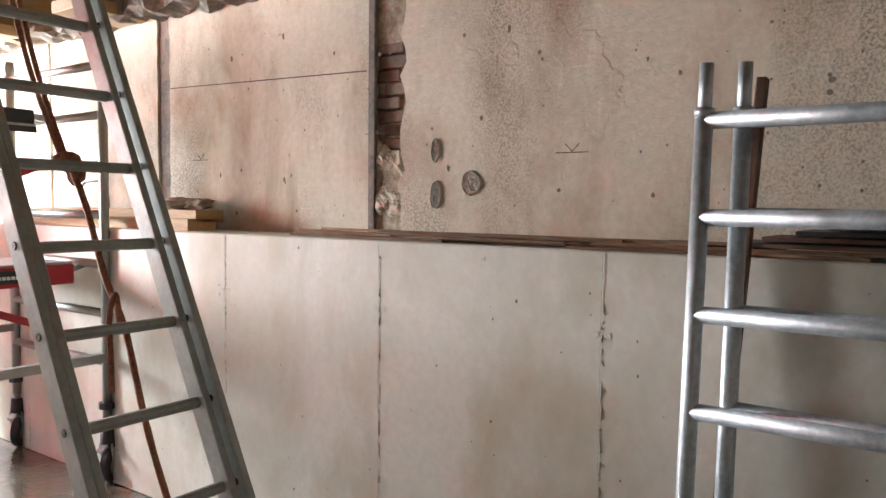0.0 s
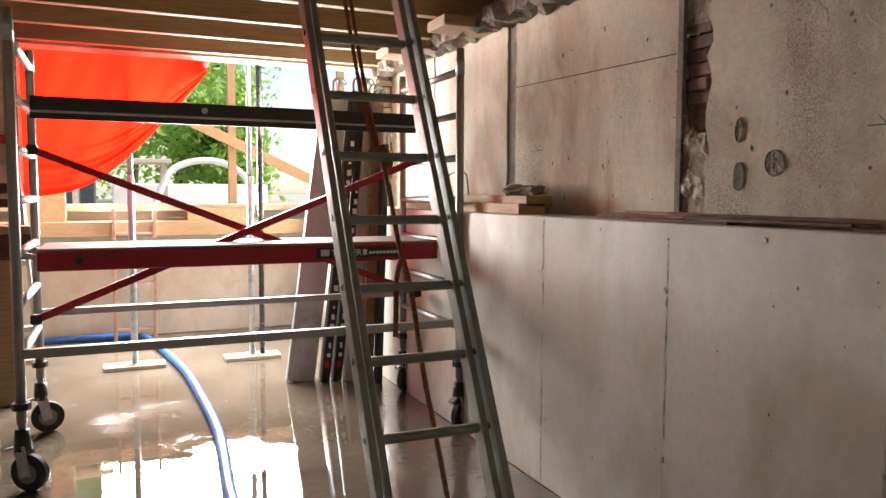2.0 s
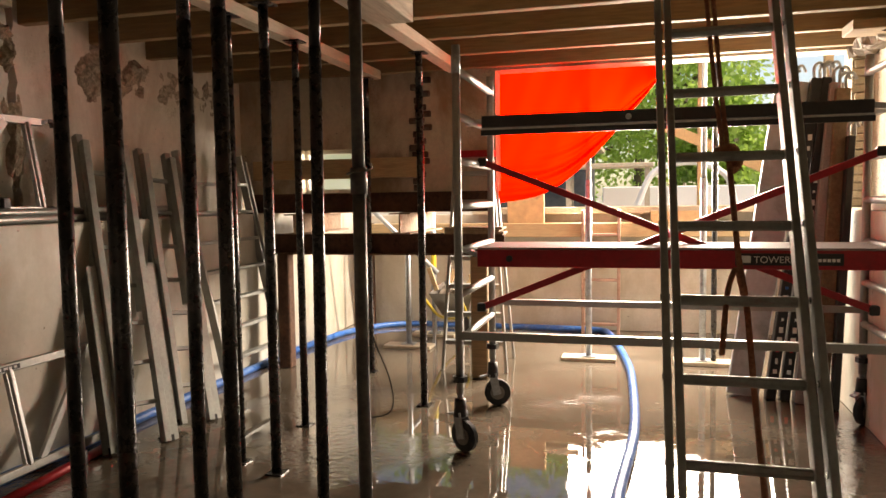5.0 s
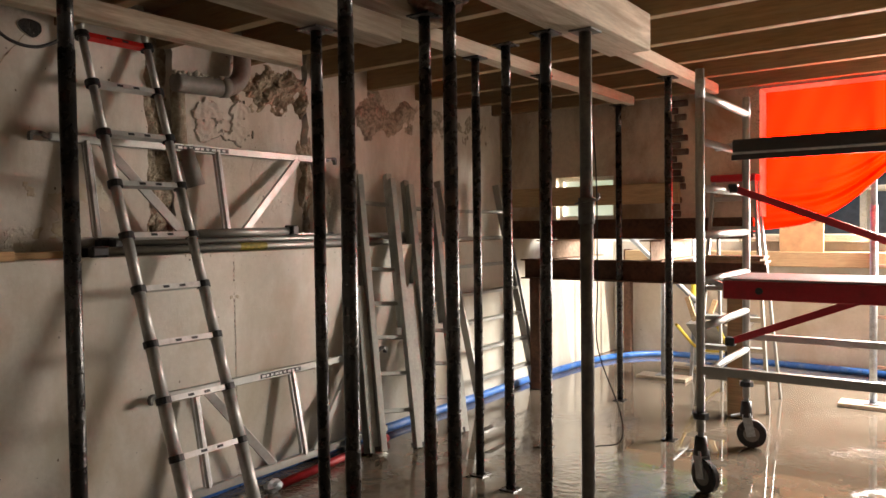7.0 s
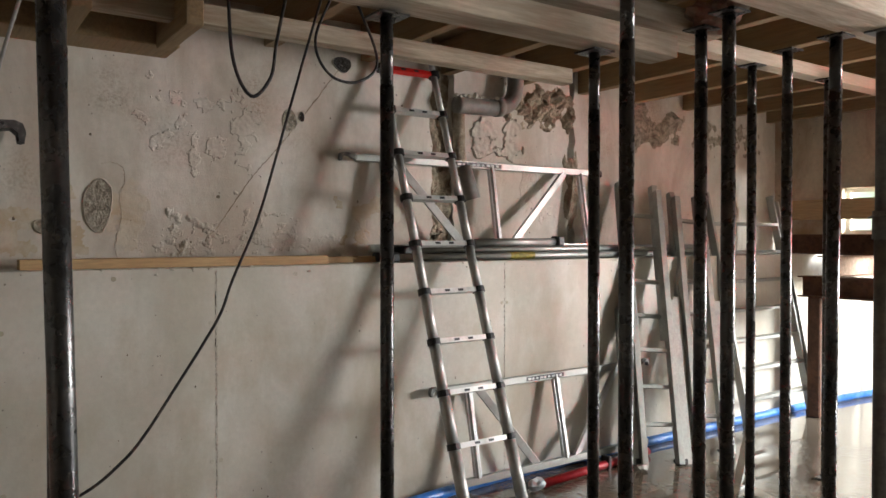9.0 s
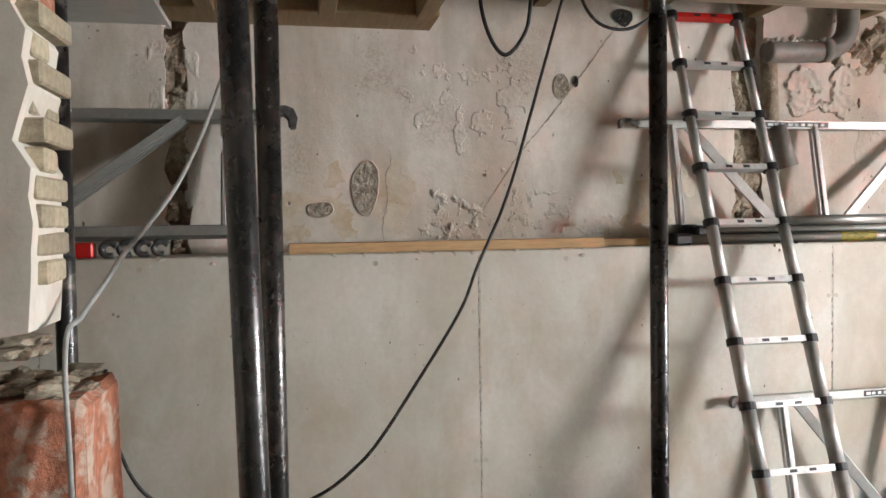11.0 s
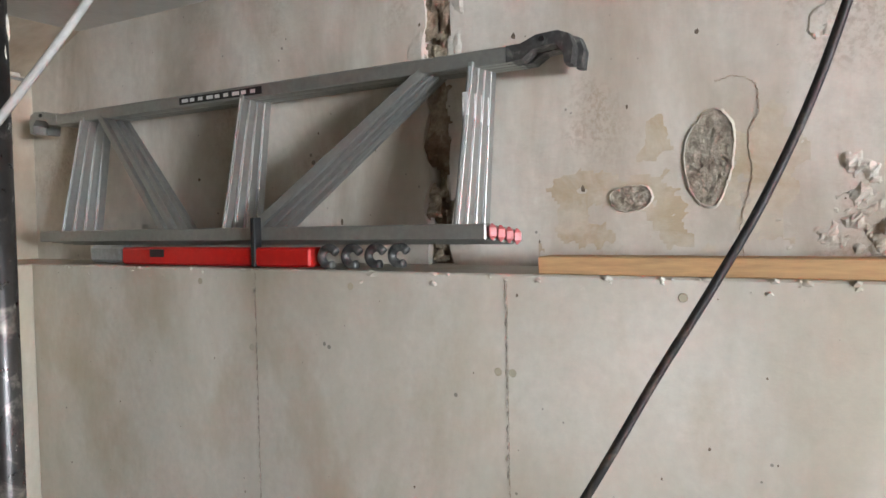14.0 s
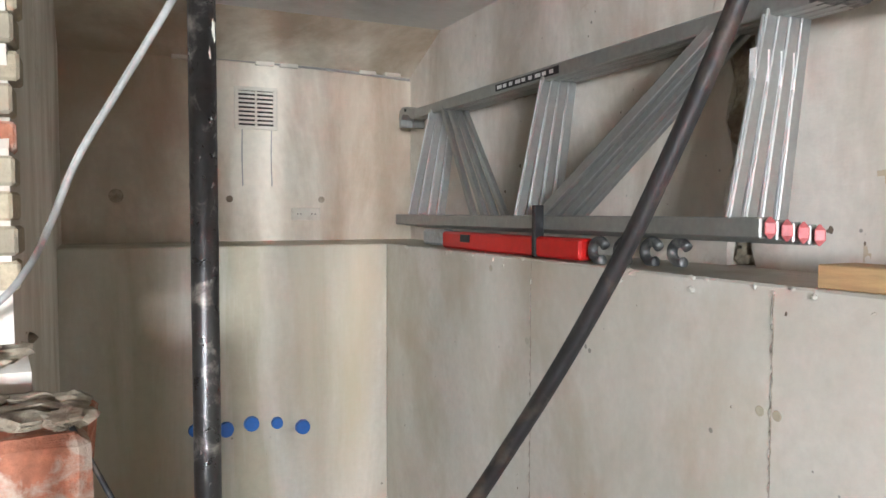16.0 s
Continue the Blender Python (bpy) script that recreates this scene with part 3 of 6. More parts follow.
def plated_prop(x, y, top, twin=0.0):
    ob = thing("plated_prop", x, y, 0, "grey steel prop on a flat timber spreader board", "prop", "props in the opening")
    part("spreader_board", box(B(), x - 0.26, x + 0.26, y - 0.11, y + 0.11, 0.0, 0.035, 0.004), PALE, ob)
    part("base_plate", box(B(), x - 0.07, x + 0.07, y - 0.07, y + 0.07, 0.035, 0.045), GALV, ob)
    part("outer_tube", tube(B(), (x, y, 0.045), (x, y, 1.75), 0.030, seg=14), GALV, ob, smooth=True)
    part("inner_tube", tube(B(), (x, y, 1.75), (x, y, top), 0.024, seg=14), GALV, ob, smooth=True)
    if twin:
        part("second_tube", tube(B(), (x + twin, y + 0.02, 0.035), (x + twin, y + 0.02, top), 0.026, seg=14), BLACKSTEEL, ob, smooth=True)
    return ob


plated_prop(-0.13, 6.2, 2.95)
plated_prop(0.92, 6.2, 2.95, 0.10)
plated_prop(-2.05, 6.45, 2.95)
rake = plated_prop(-1.96, 7.15, 2.95)
part("warning_band", tube(B(), (-1.96, 7.15, 0.80), (-1.96, 7.15, 0.98), 0.032, seg=14), material("yellow_band", (0.50, 0.38, 0.03), 0.5), rake, "yellow band")
part("raking_tube", tube(B(), (-1.90, 7.10, 0.74), (-2.74, 6.85, 1.62), 0.028, seg=12), GALV, rake, smooth=True)


# ---- rolling scaffold tower ----
def lettering(text, at, size, mat, parent):
    cu = bpy.data.curves.new("lettering", "FONT")
    cu.body, cu.size, cu.extrude = text, size, 0.001
    ob = bpy.data.objects.new("lettering_source", cu)
    scene.collection.objects.link(ob)
    me = bpy.data.meshes.new_from_object(ob.evaluated_get(bpy.context.evaluated_depsgraph_get()))
    bpy.data.objects.remove(ob)
    me.transform(pose(at[0], at[1], at[2], 90, 0, 0))
    me.materials.clear()
    me.materials.append(mat)
    w = new("lettering", me)
    w.parent = parent
    return w


def tower():
    ob = thing("scaffold_tower", 0.53, 3.9, 0, "aluminium rolling scaffold tower with a red-edged platform", "scaffold")
    xl, xr, yf, yb = -0.74, 1.82, 3.40, 4.46
    for x in (xl, xr):
        fr = part("end_frame", tube(B(), (x, yf, 0.36), (x, yf, 2.53), 0.026, seg=14), ALU, ob, smooth=True)
        part("back_post", tube(B(), (x, yb, 0.36), (x, yb, 2.50), 0.026, seg=14), ALU, fr, smooth=True)
        for k in range(7):
            z = 2.385 - 0.28 * k
            part("rung", tube(B(), (x, yf, z), (x, yb, z), 0.024, seg=12), ALU, fr, smooth=True)
        for y in (yf, yb):
            part("spigot", tube(B(), (x, y, 2.36), (x, y, 2.47), 0.029, seg=14), GALV, fr, smooth=True)
    for x in (xl, xr):
        for y in (yf, yb):
            a = radians({(xl, yf): 30, (xl, yb): -10, (xr, yf): -32, (xr, yb): -40}[(x, y)])
            ax, tr = Vector((math.sin(a), math.cos(a), 0)), Vector((math.cos(a), -math.sin(a), 0))
            c = Vector((x, y, 0.1)) + tr * 0.035
            cs = part("leg_screw", tube(B(), (x, y, 0.30), (x, y, 0.52), 0.019, seg=12), GALV, ob, smooth=True)
            part("adjuster_nut", tube(B(), (x, y, 0.44), (x, y, 0.475), 0.048, seg=8), BLACK, cs)
            part("swivel_head", tube(B(), (x, y, 0.22), (x, y, 0.33), 0.045, 0.036, seg=12), BLACK, cs, smooth=True)
            bm = B()
            for sd in (-1, 1):
                bar(bm, Vector((x, y, 0.245)) + ax * 0.034 * sd, c + ax * 0.034 * sd - Vector((0, 0, 0.015)), 0.06, 0.010, ax)
            part("fork", bm, GALV, cs)
            bm = B()
            tube(bm, c - ax * 0.024, c + ax * 0.024, 0.092, seg=28)
            tube(bm, c - ax * 0.016, c + ax * 0.016, 0.1, seg=28)
            part("wheel", bm, RUBBER, cs)
            part("hub", tube(B(), c - ax * 0.028, c + ax * 0.028, 0.055, seg=18), PVC, cs)
            part("axle_nut", tube(B(), c - ax * 0.042, c + ax * 0.042, 0.012, seg=6), GALV, cs)
            part("brake_lever", bar(B(), (x, y, 0.245), Vector((x, y, 0.215)) - tr * 0.10, 0.04, 0.012), GALV, cs)
    # working platform
    p = part("platform_deck", box(B(), -0.66, 1.74, 3.60, 4.20, 1.255, 1.275, 0.003), GREYTOP, ob, "grey anti-slip platform deck")
    for y in (3.60, 4.20):
        s = part("side_rail", box(B(), -0.66, 1.74, y - 0.02, y + 0.02, 1.15, 1.262, 0.006), RED, p, "dark red side rail")
    for x in (-0.45, 1.05):
        part("rail_slot", tube(B(), (x, 3.576, 1.205), (x, 3.582, 1.205), 0.022, seg=14), BLACK, p)
    part("name_plate", box(B(), 0.90, 1.48, 3.574, 3.581, 1.175, 1.245), BLACK, p)
    part("name_badge", box(B(), 0.93, 0.985, 3.571, 3.576, 1.19, 1.232, 0.004), WHITE, p)
    lettering("TOWER", (1.0, 3.572, 1.190), 0.056, WHITE, p)
    part("name_badge", box(B(), 1.21, 1.235, 3.571, 3.576, 1.192, 1.228), WHITE, p)
    for k in range(9):
        part("small_print", box(B(), 1.25 + 0.024 * k, 1.268 + 0.024 * k, 3.571, 3.576, 1.197, 1.215), WHITE, p)
    for x, sx in ((-0.66, -1), (1.74, 1)):
        for y in (3.66, 4.14):
            part("hook", bar(B(), (x, y, 1.22), (x + sx * 0.09, y, 1.25), 0.05, 0.03), GALV, p)
    # upper dark platform
    u = part("upper_platform", box(B(), -0.70, 1.72, 3.95, 4.45, 2.07, 2.155, 0.006), BLACK, ob, "black upper platform without deck boards")
    part("platform_lip", box(B(), -0.70, 1.72, 3.942, 3.95, 2.055, 2.07), GALV, u)
    part("upper_flange", box(B(), -0.70, 1.72, 3.93, 3.95, 2.02, 2.055), BLACK, u)
    for x, sx in ((-0.70, -1), (1.72, 1)):
        part("upper_hook", bar(B(), (x, 4.0, 2.12), (x + sx * 0.12, 4.0, 2.11), 0.06, 0.035), GALV, u)
    for x in (0.28,):
        part("rivet", tube(B(), (x, 3.935, 2.11), (x, 3.95, 2.11), 0.02, seg=10), GALV, u)
    # braces
    for name, a, b, m in (("red_brace", (-0.70, 3.98, 1.84), (1.76, 4.02, 0.86), RED), ("red_brace", (1.76, 3.94, 1.84), (-0.70, 3.90, 0.84), RED)):
        part(name, bar(B(), a, b, 0.035, 0.045), m, ob)
        for e in (a, b):
            part("brace_claw", box(B(), e[0] - 0.03, e[0] + 0.03, e[1] - 0.03, e[1] + 0.03, e[2] - 0.03, e[2] + 0.03, 0.008), BLACK, ob)
    part("horizontal_brace", bar(B(), (-0.74, 3.40, 0.735), (1.83, 3.40, 0.735), 0.045, 0.05), ALU, ob)
    part("horizontal_brace", bar(B(), (-0.74, 4.46, 0.80), (1.83, 4.46, 0.80), 0.04, 0.045), ALU, ob)


tower()


# ---- ladders ----
def ladder(name, foot, top, width, spacing, first, label, rail=(0.022, 0.06), side=(1, 0, 0), rails=1, rung_r=0.016, mat=None, caps=True, group="", flat=0.0):
    """A straight ladder from foot to top (middle of its width); side points across it."""
    mat = mat or ALU
    f, t, s = Vector(foot), Vector(top), Vector(side).normalized()
    d = (t - f).normalized()
    up = s.cross(d).normalized()
    ob = thing(name, f.x, f.y, f.z, label, "ladder", group)
    L = (t - f).length
    for j in (-1, 1):
        o = s * (j * width / 2)
        r = part("rail", bar(B(), f + o, t + o, rail[0], rail[1], up, 0.003), mat, ob)
        if rails > 1:
            o2 = s * (j * (width / 2 + 0.034))
            part("outer_rail", bar(B(), f + o2 + up * 0.02, f + o2 + up * 0.02 + d * (L * 0.97), rail[0], rail[1], up, 0.003), mat, ob)
        if caps:
            part("foot_cap", bar(B(), f + o, f + o + d * 0.05, rail[0] + 0.01, rail[1] + 0.01, up), RUBBER, ob)
    z = first
    while z < L - 0.08:
        c = f + d * z
        if flat:
            part("tread", bar(B(), c - s * (width / 2), c + s * (width / 2), flat, 0.03, (0, 0, 1), 0.003), mat, ob)
        else:
            part("rung", tube(B(), c - s * (width / 2), c + s * (width / 2), rung_r, seg=10), mat, ob)
            if rails > 1:
                for j in (-1, 1):
                    e = c + s * (j * (width / 2 + 0.034)) + up * 0.02
                    part("rivet", tube(B(), e - s * 0.015, e + s * 0.015, 0.011, seg=8), BLACKSTEEL, ob)
                    e = c + s * (j * width / 2) - up * 0.036
                    part("rivet", tube(B(), e, e - up * 0.004, 0.009, seg=8), BLACKSTEEL, ob)
        z += spacing
    return ob


lad = ladder("extension_ladder", (0.675, 0.757, 0), (0.625, 2.03, 2.745), 0.36, 0.2505, 0.143, "double aluminium extension ladder leaning against the joists, roped", (0.024, 0.07), (1, -0.02, 0), 2, 0.017, LADDERALU)


def telescopic_ladder():
    ob = thing("telescopic_ladder", -2.6, 1.35, 0, "silver telescopic ladder with black joint collars leaning on the wall", "ladder")
    at = lambda z, j: Vector((-2.54 - 0.3528 * z, 1.334 + 0.2015 * j, z))
    d = (at(1, 0) - at(0, 0)).normalized()
    n = 9
    zs = [0.4483 + 0.285 * k for k in range(n)]
    for j in (-1, 1):
        cuts = [0.0] + zs + [2.98]
        for k in range(n + 1):
            part("rail_section", tube(B(), at(cuts[k], j), at(cuts[k + 1], j), 0.036 - 0.0017 * k, seg=14), MATTEALU, ob, smooth=True)
        part("foot", tube(B(), at(0.0, j), at(0.06, j), 0.036, seg=14), RUBBER, ob)
    for k, z in enumerate(zs):
        red = k == n - 1
        part("tread", bar(B(), at(z, -0.93), at(z, 0.93), 0.045, 0.03, d), BRIGHTRED if red else MATTEALU, ob, "red top tread" if red else "")
        for j in (-1, 1):
            part("collar", tube(B(), at(z - 0.017, j), at(z + 0.017, j), 0.040, seg=14), BLACK, ob)
            part("latch", bar(B(), at(z, j * 0.16), at(z, j * 0.34), 0.05, 0.014, d), BLACK, ob)


telescopic_ladder()


def combination_ladder(foot, top, width, side):
    f, t, s = Vector(foot), Vector(top), Vector(side).normalized()
    d = (t - f).normalized()
    s = (s - d * s.dot(d)).normalized()
    up = s.cross(d).normalized()
    L = (t - f).length
    ob = thing("combination_ladder", f.x, f.y, 0, "grey aluminium combination ladder leaning folded on the wall", "ladder", "leaning ladders")
    for j in (-1, 1):
        o = s * (j * width / 2)
        part("lower_rail", channel(B(), f + o, f + o + d * (L * 0.56), 0.065 * j, 0.10, up), LADDERALU, ob)
        part("middle_rail", bar(B(), f + o - s * (0.035 * j) + up * 0.05, f + o - s * (0.035 * j) + up * 0.05 + d * (L * 0.97), 0.048, 0.06, up, 0.003), LADDERALU, ob)
        part("upper_rail", bar(B(), f + o - s * (0.03 * j) - up * 0.02 + d * (L * 0.42), f + o - s * (0.03 * j) - up * 0.02 + d * L, 0.048, 0.065, up, 0.003), LADDERALU, ob)
        part("rail_cap", bar(B(), f + o, f + o + d * 0.04, 0.05, 0.115, up), RUBBER, ob)
    for k in range(7):
        z = 0.28 + 0.27 * k
        if z < L - 0.1:
            c = f + d * z + up * (0.03 if z < L * 0.5 else -0.02)
            part("rung", bar(B(), c - s * (width / 2 - 0.03), c + s * (width / 2 - 0.03), 0.03, 0.028, up, 0.004), LADDERALU, ob)


combination_ladder((-2.79, 3.0, 0), (-3.33, 3.38, 2.06), 0.36, (0.35, 1, 0))
combination_ladder((-2.76, 3.52, 0), (-3.35, 4.00, 2.0), 0.30, (0.35, 1, 0))
ladder("step_ladder", (-2.98, 4.88, 0), (-3.33, 4.75, 2.02), 0.98, 0.255, 0.25, "wide aluminium step ladder with flat treads leaning on the wall", (0.025, 0.07), (0, 1, 0), 2, 0.022, group="leaning ladders", flat=0.07)
ladder("site_ladder", (-0.09, 7.58, 0), (-0.08, 7.47, 1.44), 0.40, 0.26, 0.12, "dusty reddish wooden ladder against the far timbers", (0.035, 0.055), mat=REDWOOD, caps=False, flat=0.05)


def platform_steps():
    ob = thing("platform_stepladder", -1.1, 5.65, 0, "worn aluminium stepladder with a red top tray", "ladder")
    for x0, x1 in ((-1.42, -1.30), (-0.82, -0.96)):
        part("front_rail", bar(B(), (x0, 5.50, 0), (x1, 5.62, 1.98), 0.025, 0.05, (0, 1, 0)), ALU, ob)
        part("rear_rail", bar(B(), (x0 + (0.04 if x0 < -1 else -0.04), 6.15, 0), (x1, 5.72, 1.95), 0.022, 0.04, (0, 1, 0)), ALU, ob)
    for k in range(7):
        z = 0.26 + 0.26 * k
        q = z / 1.98
        part("tread", box(B(), -1.42 + 0.12 * q, -0.82 - 0.14 * q, 5.49 + 0.12 * q, 5.59 + 0.12 * q, z - 0.02, z + 0.02, 0.004), ALU, ob)
    part("top_tray", box(B(), -1.32, -0.94, 5.58, 5.76, 1.97, 2.03, 0.01), RED, ob, "red plastic top tray")


platform_steps()


# ---- folded guard frames and scaffold parts ----
def guard_frame(y0, y1, zb, zt, xb, xt, label, slip=0.0, hook=True, tilt=0.0, group="guard frames", tip=None, wide=False):
    """A braced frame lying along the wall: y0 to y1, bottom (xb, zb), top (xt, zt)."""
    ob = thing("guard_frame", (xb + xt) / 2, (y0 + y1) / 2, zb, label, "scaffold part", group)
    n = Vector((zt - zb, 0, xb - xt)).normalized()
    a = lambda y, k: Vector((xb + (xt - xb) * k, y, zb + (zt - zb) * k + tilt * (y - y0)))
    m = Vector((0, 0, 1))
    part("top_rail", bar(B(), a(y0 - slip - 0.05, 1), a(y1 - slip + 0.04, 1), 0.03, 0.05, m, 0.004), ALU, ob)
    part("bottom_rail", bar(B(), a(y0, 0), a(y1, 0), 0.03, 0.05, m, 0.004), ALU, ob)
    L = y1 - y0
    for q in (0.075, 0.515, 0.955):
        up = part("upright", bar(B(), a(y0 + L * q, 0.02), a(y0 + L * q, 0.98), 0.06 if wide else 0.036, 0.022, (0, 1, 0), 0.003), MATTEALU if wide else ALU, ob)
        # thin pale strips paint the highlight on the front of each upright
        for dy in ((-0.022, 0.022) if wide else (0.0,)):
            part("bright_flange", bar(B(), a(y0 + L * q + dy, 0.04) + n * 0.013, a(y0 + L * q + dy, 0.95) + n * 0.013, 0.007 if wide else 0.017, 0.006, (0, 1, 0)), LITALU, up)
    for q0, q1 in ((0.125, 0.365), (0.875, 0.57)):
        part("diagonal", bar(B(), a(y0 + L * q0, 0.98), a(y0 + L * q1, 0.02), 0.022, 0.055 if wide else 0.034, (0, 0, 1), 0.003), MATTEALU if wide else ALU, ob)
    if hook:
        for yy, sg in ((y0 - slip - 0.05, -1), (y1 - slip + 0.04, 1)):
            prof = ((-0.02, -0.025), (0.03, -0.022), (0.07, 0.004), (0.14, 0.012), (0.165, -0.012), (0.17, -0.05), (0.19, -0.052), (0.198, 0.0), (0.185, 0.036), (0.15, 0.05), (0.08, 0.046), (0.03, 0.026), (-0.02, 0.025))
            c = a(yy, 1)
            k = 0.55 if wide else 1.0
            h = part("hook_claw", slab_outline(B(), [(c.y + sg * u * k, c.z + v * k) for u, v in prof], c.x - 0.017, c.x + 0.017), CLAW if sg > 0 or wide else ALU, ob, "grey cast hook claw")
            part("claw_bolt", tube(B(), (c.x - 0.022, c.y + sg * 0.10 * k, c.z + 0.03 * k), (c.x + 0.022, c.y + sg * 0.10 * k, c.z + 0.03 * k), 0.009, seg=8), BLACK, h)
    part("maker_strip", box(B(), a(0, 1).x + 0.0155, a(0, 1).x + 0.018, y0 + L * 0.36, y0 + L * 0.56, zt - 0.014, zt + 0.014), BLACK, ob)
    for k in range(9):
        part("maker_mark", box(B(), a(0, 1).x + 0.018, a(0, 1).x + 0.0195, y0 + L * (0.367 + 0.021 * k), y0 + L * (0.367 + 0.021 * k + (0.011 if k % 3 else 0.016)), zt - 0.007, zt + 0.007), WHITE, ob)
    c = a(y0 + L * 0.955, 0.72)
    part("sticker", box(B(), c.x + 0.022, c.x + 0.0245, c.y - 0.01, c.y + 0.01, c.z - 0.045, c.z + 0.045), WHITE, ob)
    if tip:
        part("end_cap", bar(B(), a(y1, 0), a(y1 + 0.030, 0), 0.033, 0.052, m, 0.014), tip, ob, "pink plastic end cap")
    return ob


for k in range(4):
    guard_frame(-3.42 + 0.004 * k, -1.14 + 0.004 * k, 1.595 - 0.006 * k, 2.14, -3.28 - 0.05 * k, -3.40 - 0.035 * k, "grey aluminium guard frame stacked on the ledge", slip=0.012 * (k % 2), tip=PINKTIP, group="stacked guard frames")
guard_frame(0.98, 3.0, 1.56, 2.14, -3.40, -3.50, "bright aluminium guard frame leaning above the ledge", wide=True)
guard_frame(1.42, 3.15, 0.095, 0.665, -3.02, -3.14, "bright aluminium guard frame standing on the floor by the wall", wide=True)


def folded_brace(y0, y1, z, x, mat, label, name="folded_brace"):
    ob = thing(name, x, (y0 + y1) / 2, z, label, "scaffold part")
    part("tube_pair", tube(tube(B(), (x, y0, z), (x, y1, z), 0.024, seg=12), (x - 0.06, y0 + 0.05, z), (x - 0.06, y1 + 0.1, z), 0.024, seg=12), mat, ob, smooth=True)
    for y in (y0, y1):
        part("claw", box(B(), x - 0.09, x + 0.03, y - 0.04, y + 0.04, z - 0.03, z + 0.035, 0.01), GALV, ob)
    return ob


# red folded deck brace under the stacked frames
ob = thing("red_folding_brace", -3.27, -2.2, 1.48, "bright red folded brace strapped under the stacked guard frames", "scaffold part")
part("red_box", box(B(), -3.31, -3.235, -2.80, -1.80, 1.480, 1.548, 0.008), BRIGHTRED, ob)
part("maker_plate", box(B(), -3.2345, -3.231, -2.62, -2.54, 1.51, 1.54), BLACK, ob)
part("strap", box(B(), -3.266, -3.229, -2.070, -2.048, 1.478, 1.655, 0.003), BLACK, ob, "black rubber strap")
for k in range(4):
    y, z = -1.735 + 0.066 * k, 1.515
    x = -3.262 - 0.045 * k
    part("claw", sweep(B(), [(x, y + 0.034 * math.cos(t), z + 0.03 * math.sin(t)) for t in (0.5, 1.3, 2.1, 2.9, 3.7, 4.5, 5.2)], 0.0155, 10, 4), CLAW, ob, "grey cast claw", True)
part("end_claw", box(B(), -3.30, -3.24, -3.02, -2.80, 1.485, 1.555, 0.012), GALV, ob)

# tubes stacked on the left ledge
def ledge_tubes():
    rows = ((-3.26, 1.06, 3.6, 1.505, 0.024), (-3.32, 1.10, 3.9, 1.505, 0.024), (-3.38, 1.05, 4.2, 1.505, 0.024), (-3.29, 1.2, 3.7, 1.548, 0.02), (-3.35, 1.15, 4.4, 1.55, 0.022))
    for x, y0, y1, z, r in rows:
        ob = thing("scaffold_brace", x, y0, z, "grey scaffold brace tube lying on the ledge", "scaffold part", "tubes on the ledge")
        part("brace_tube", tube(B(), (x, y0, z), (x, y1, z), r, seg=12), ALU, ob, smooth=True)
        part("brace_claw", box(B(), x - 0.03, x + 0.03, y0 - 0.05, y0 + 0.05, z - 0.03, z + 0.03, 0.012), BLACK, ob)
    ob = thing("short_tube", -3.27, 2.1, 1.59, "short aluminium tube with black clip on the brace pile", "scaffold part")
    part("tube", tube(B(), (-3.28, 1.72, 1.595), (-3.28, 2.47, 1.60), 0.026, seg=12), ALU, ob, smooth=True)
    part("clip", box(B(), -3.32, -3.23, 2.44, 2.50, 1.57, 1.64, 0.008), BLACK, ob)
    part("warning_strip", tube(B(), (-3.26, 2.0, 1.505), (-3.26, 2.22, 1.505), 0.0255, seg=12), material("yellow_black_sticker", (0.25, 0.20, 0.02), 0.5, grain=40, amount=0.6), ob)


ledge_tubes()

# red telescopic brace on the floor
ob = thing("red_floor_brace", -2.95, 2.5, 0.0, "red brace lying on the wet floor by the wall", "scaffold part")
part("brace_tube", tube(B(), (-2.88, 1.98, 0.03), (-2.99, 3.12, 0.03), 0.028, seg=12), RED, ob, smooth=True)
part("cast_claw", lump(B(), -2.87, 1.91, 0.045, 0.04, 0.07, 0.042, 0.3, 2), GALV, ob)
part("tie", box(B(), -2.985, -2.91, 2.62, 2.65, 0.0, 0.09, 0.004), BLACK, ob)


# ---- leaning frames by the right wall ----
def tower_frame(x0, x1, y0, y1, zt):
    ob = thing("tower_frame", x0, (y0 + y1) / 2, 0, "spare galvanised tower end frame leaning on the concrete wall", "scaffold part", "spare tower frames")
    p = lambda y, z: (x0 + (x1 - x0) * z / zt, y, z)
    for y in (y0, y1):
        part("post", tube(B(), p(y, 0.0), p(y, zt - 0.14), 0.026, seg=16), GALV, ob, smooth=True)
        part("spigot", tube(B(), p(y, zt - 0.16), p(y, zt), 0.020, seg=16), GALV, ob, smooth=True)
        part("spigot_rim", tube(B(), p(y, zt - 0.155), p(y, zt - 0.13), 0.029, seg=16), GALV, ob, smooth=True)
    for k in range(7):
        z = zt - 0.165 - 0.28 * k
        part("rung", tube(B(), p(y0, z), p(y1, z), 0.025, seg=14), GALV, ob, smooth=True)


tower_frame(1.562, 1.712, 0.062, -0.96, 2.035)
tower_frame(1.630, 1.780, -0.03, -1.05, 2.04)
ob = tagged(part("rusty_angle", bar(B(), (1.74, 0.045, 0.0), (1.825, -0.068, 2.0), 0.03, 0.04, (1, 0, 0), 0.003), RUST), "rusty steel angle leaning behind the tower frames", "steel bar")


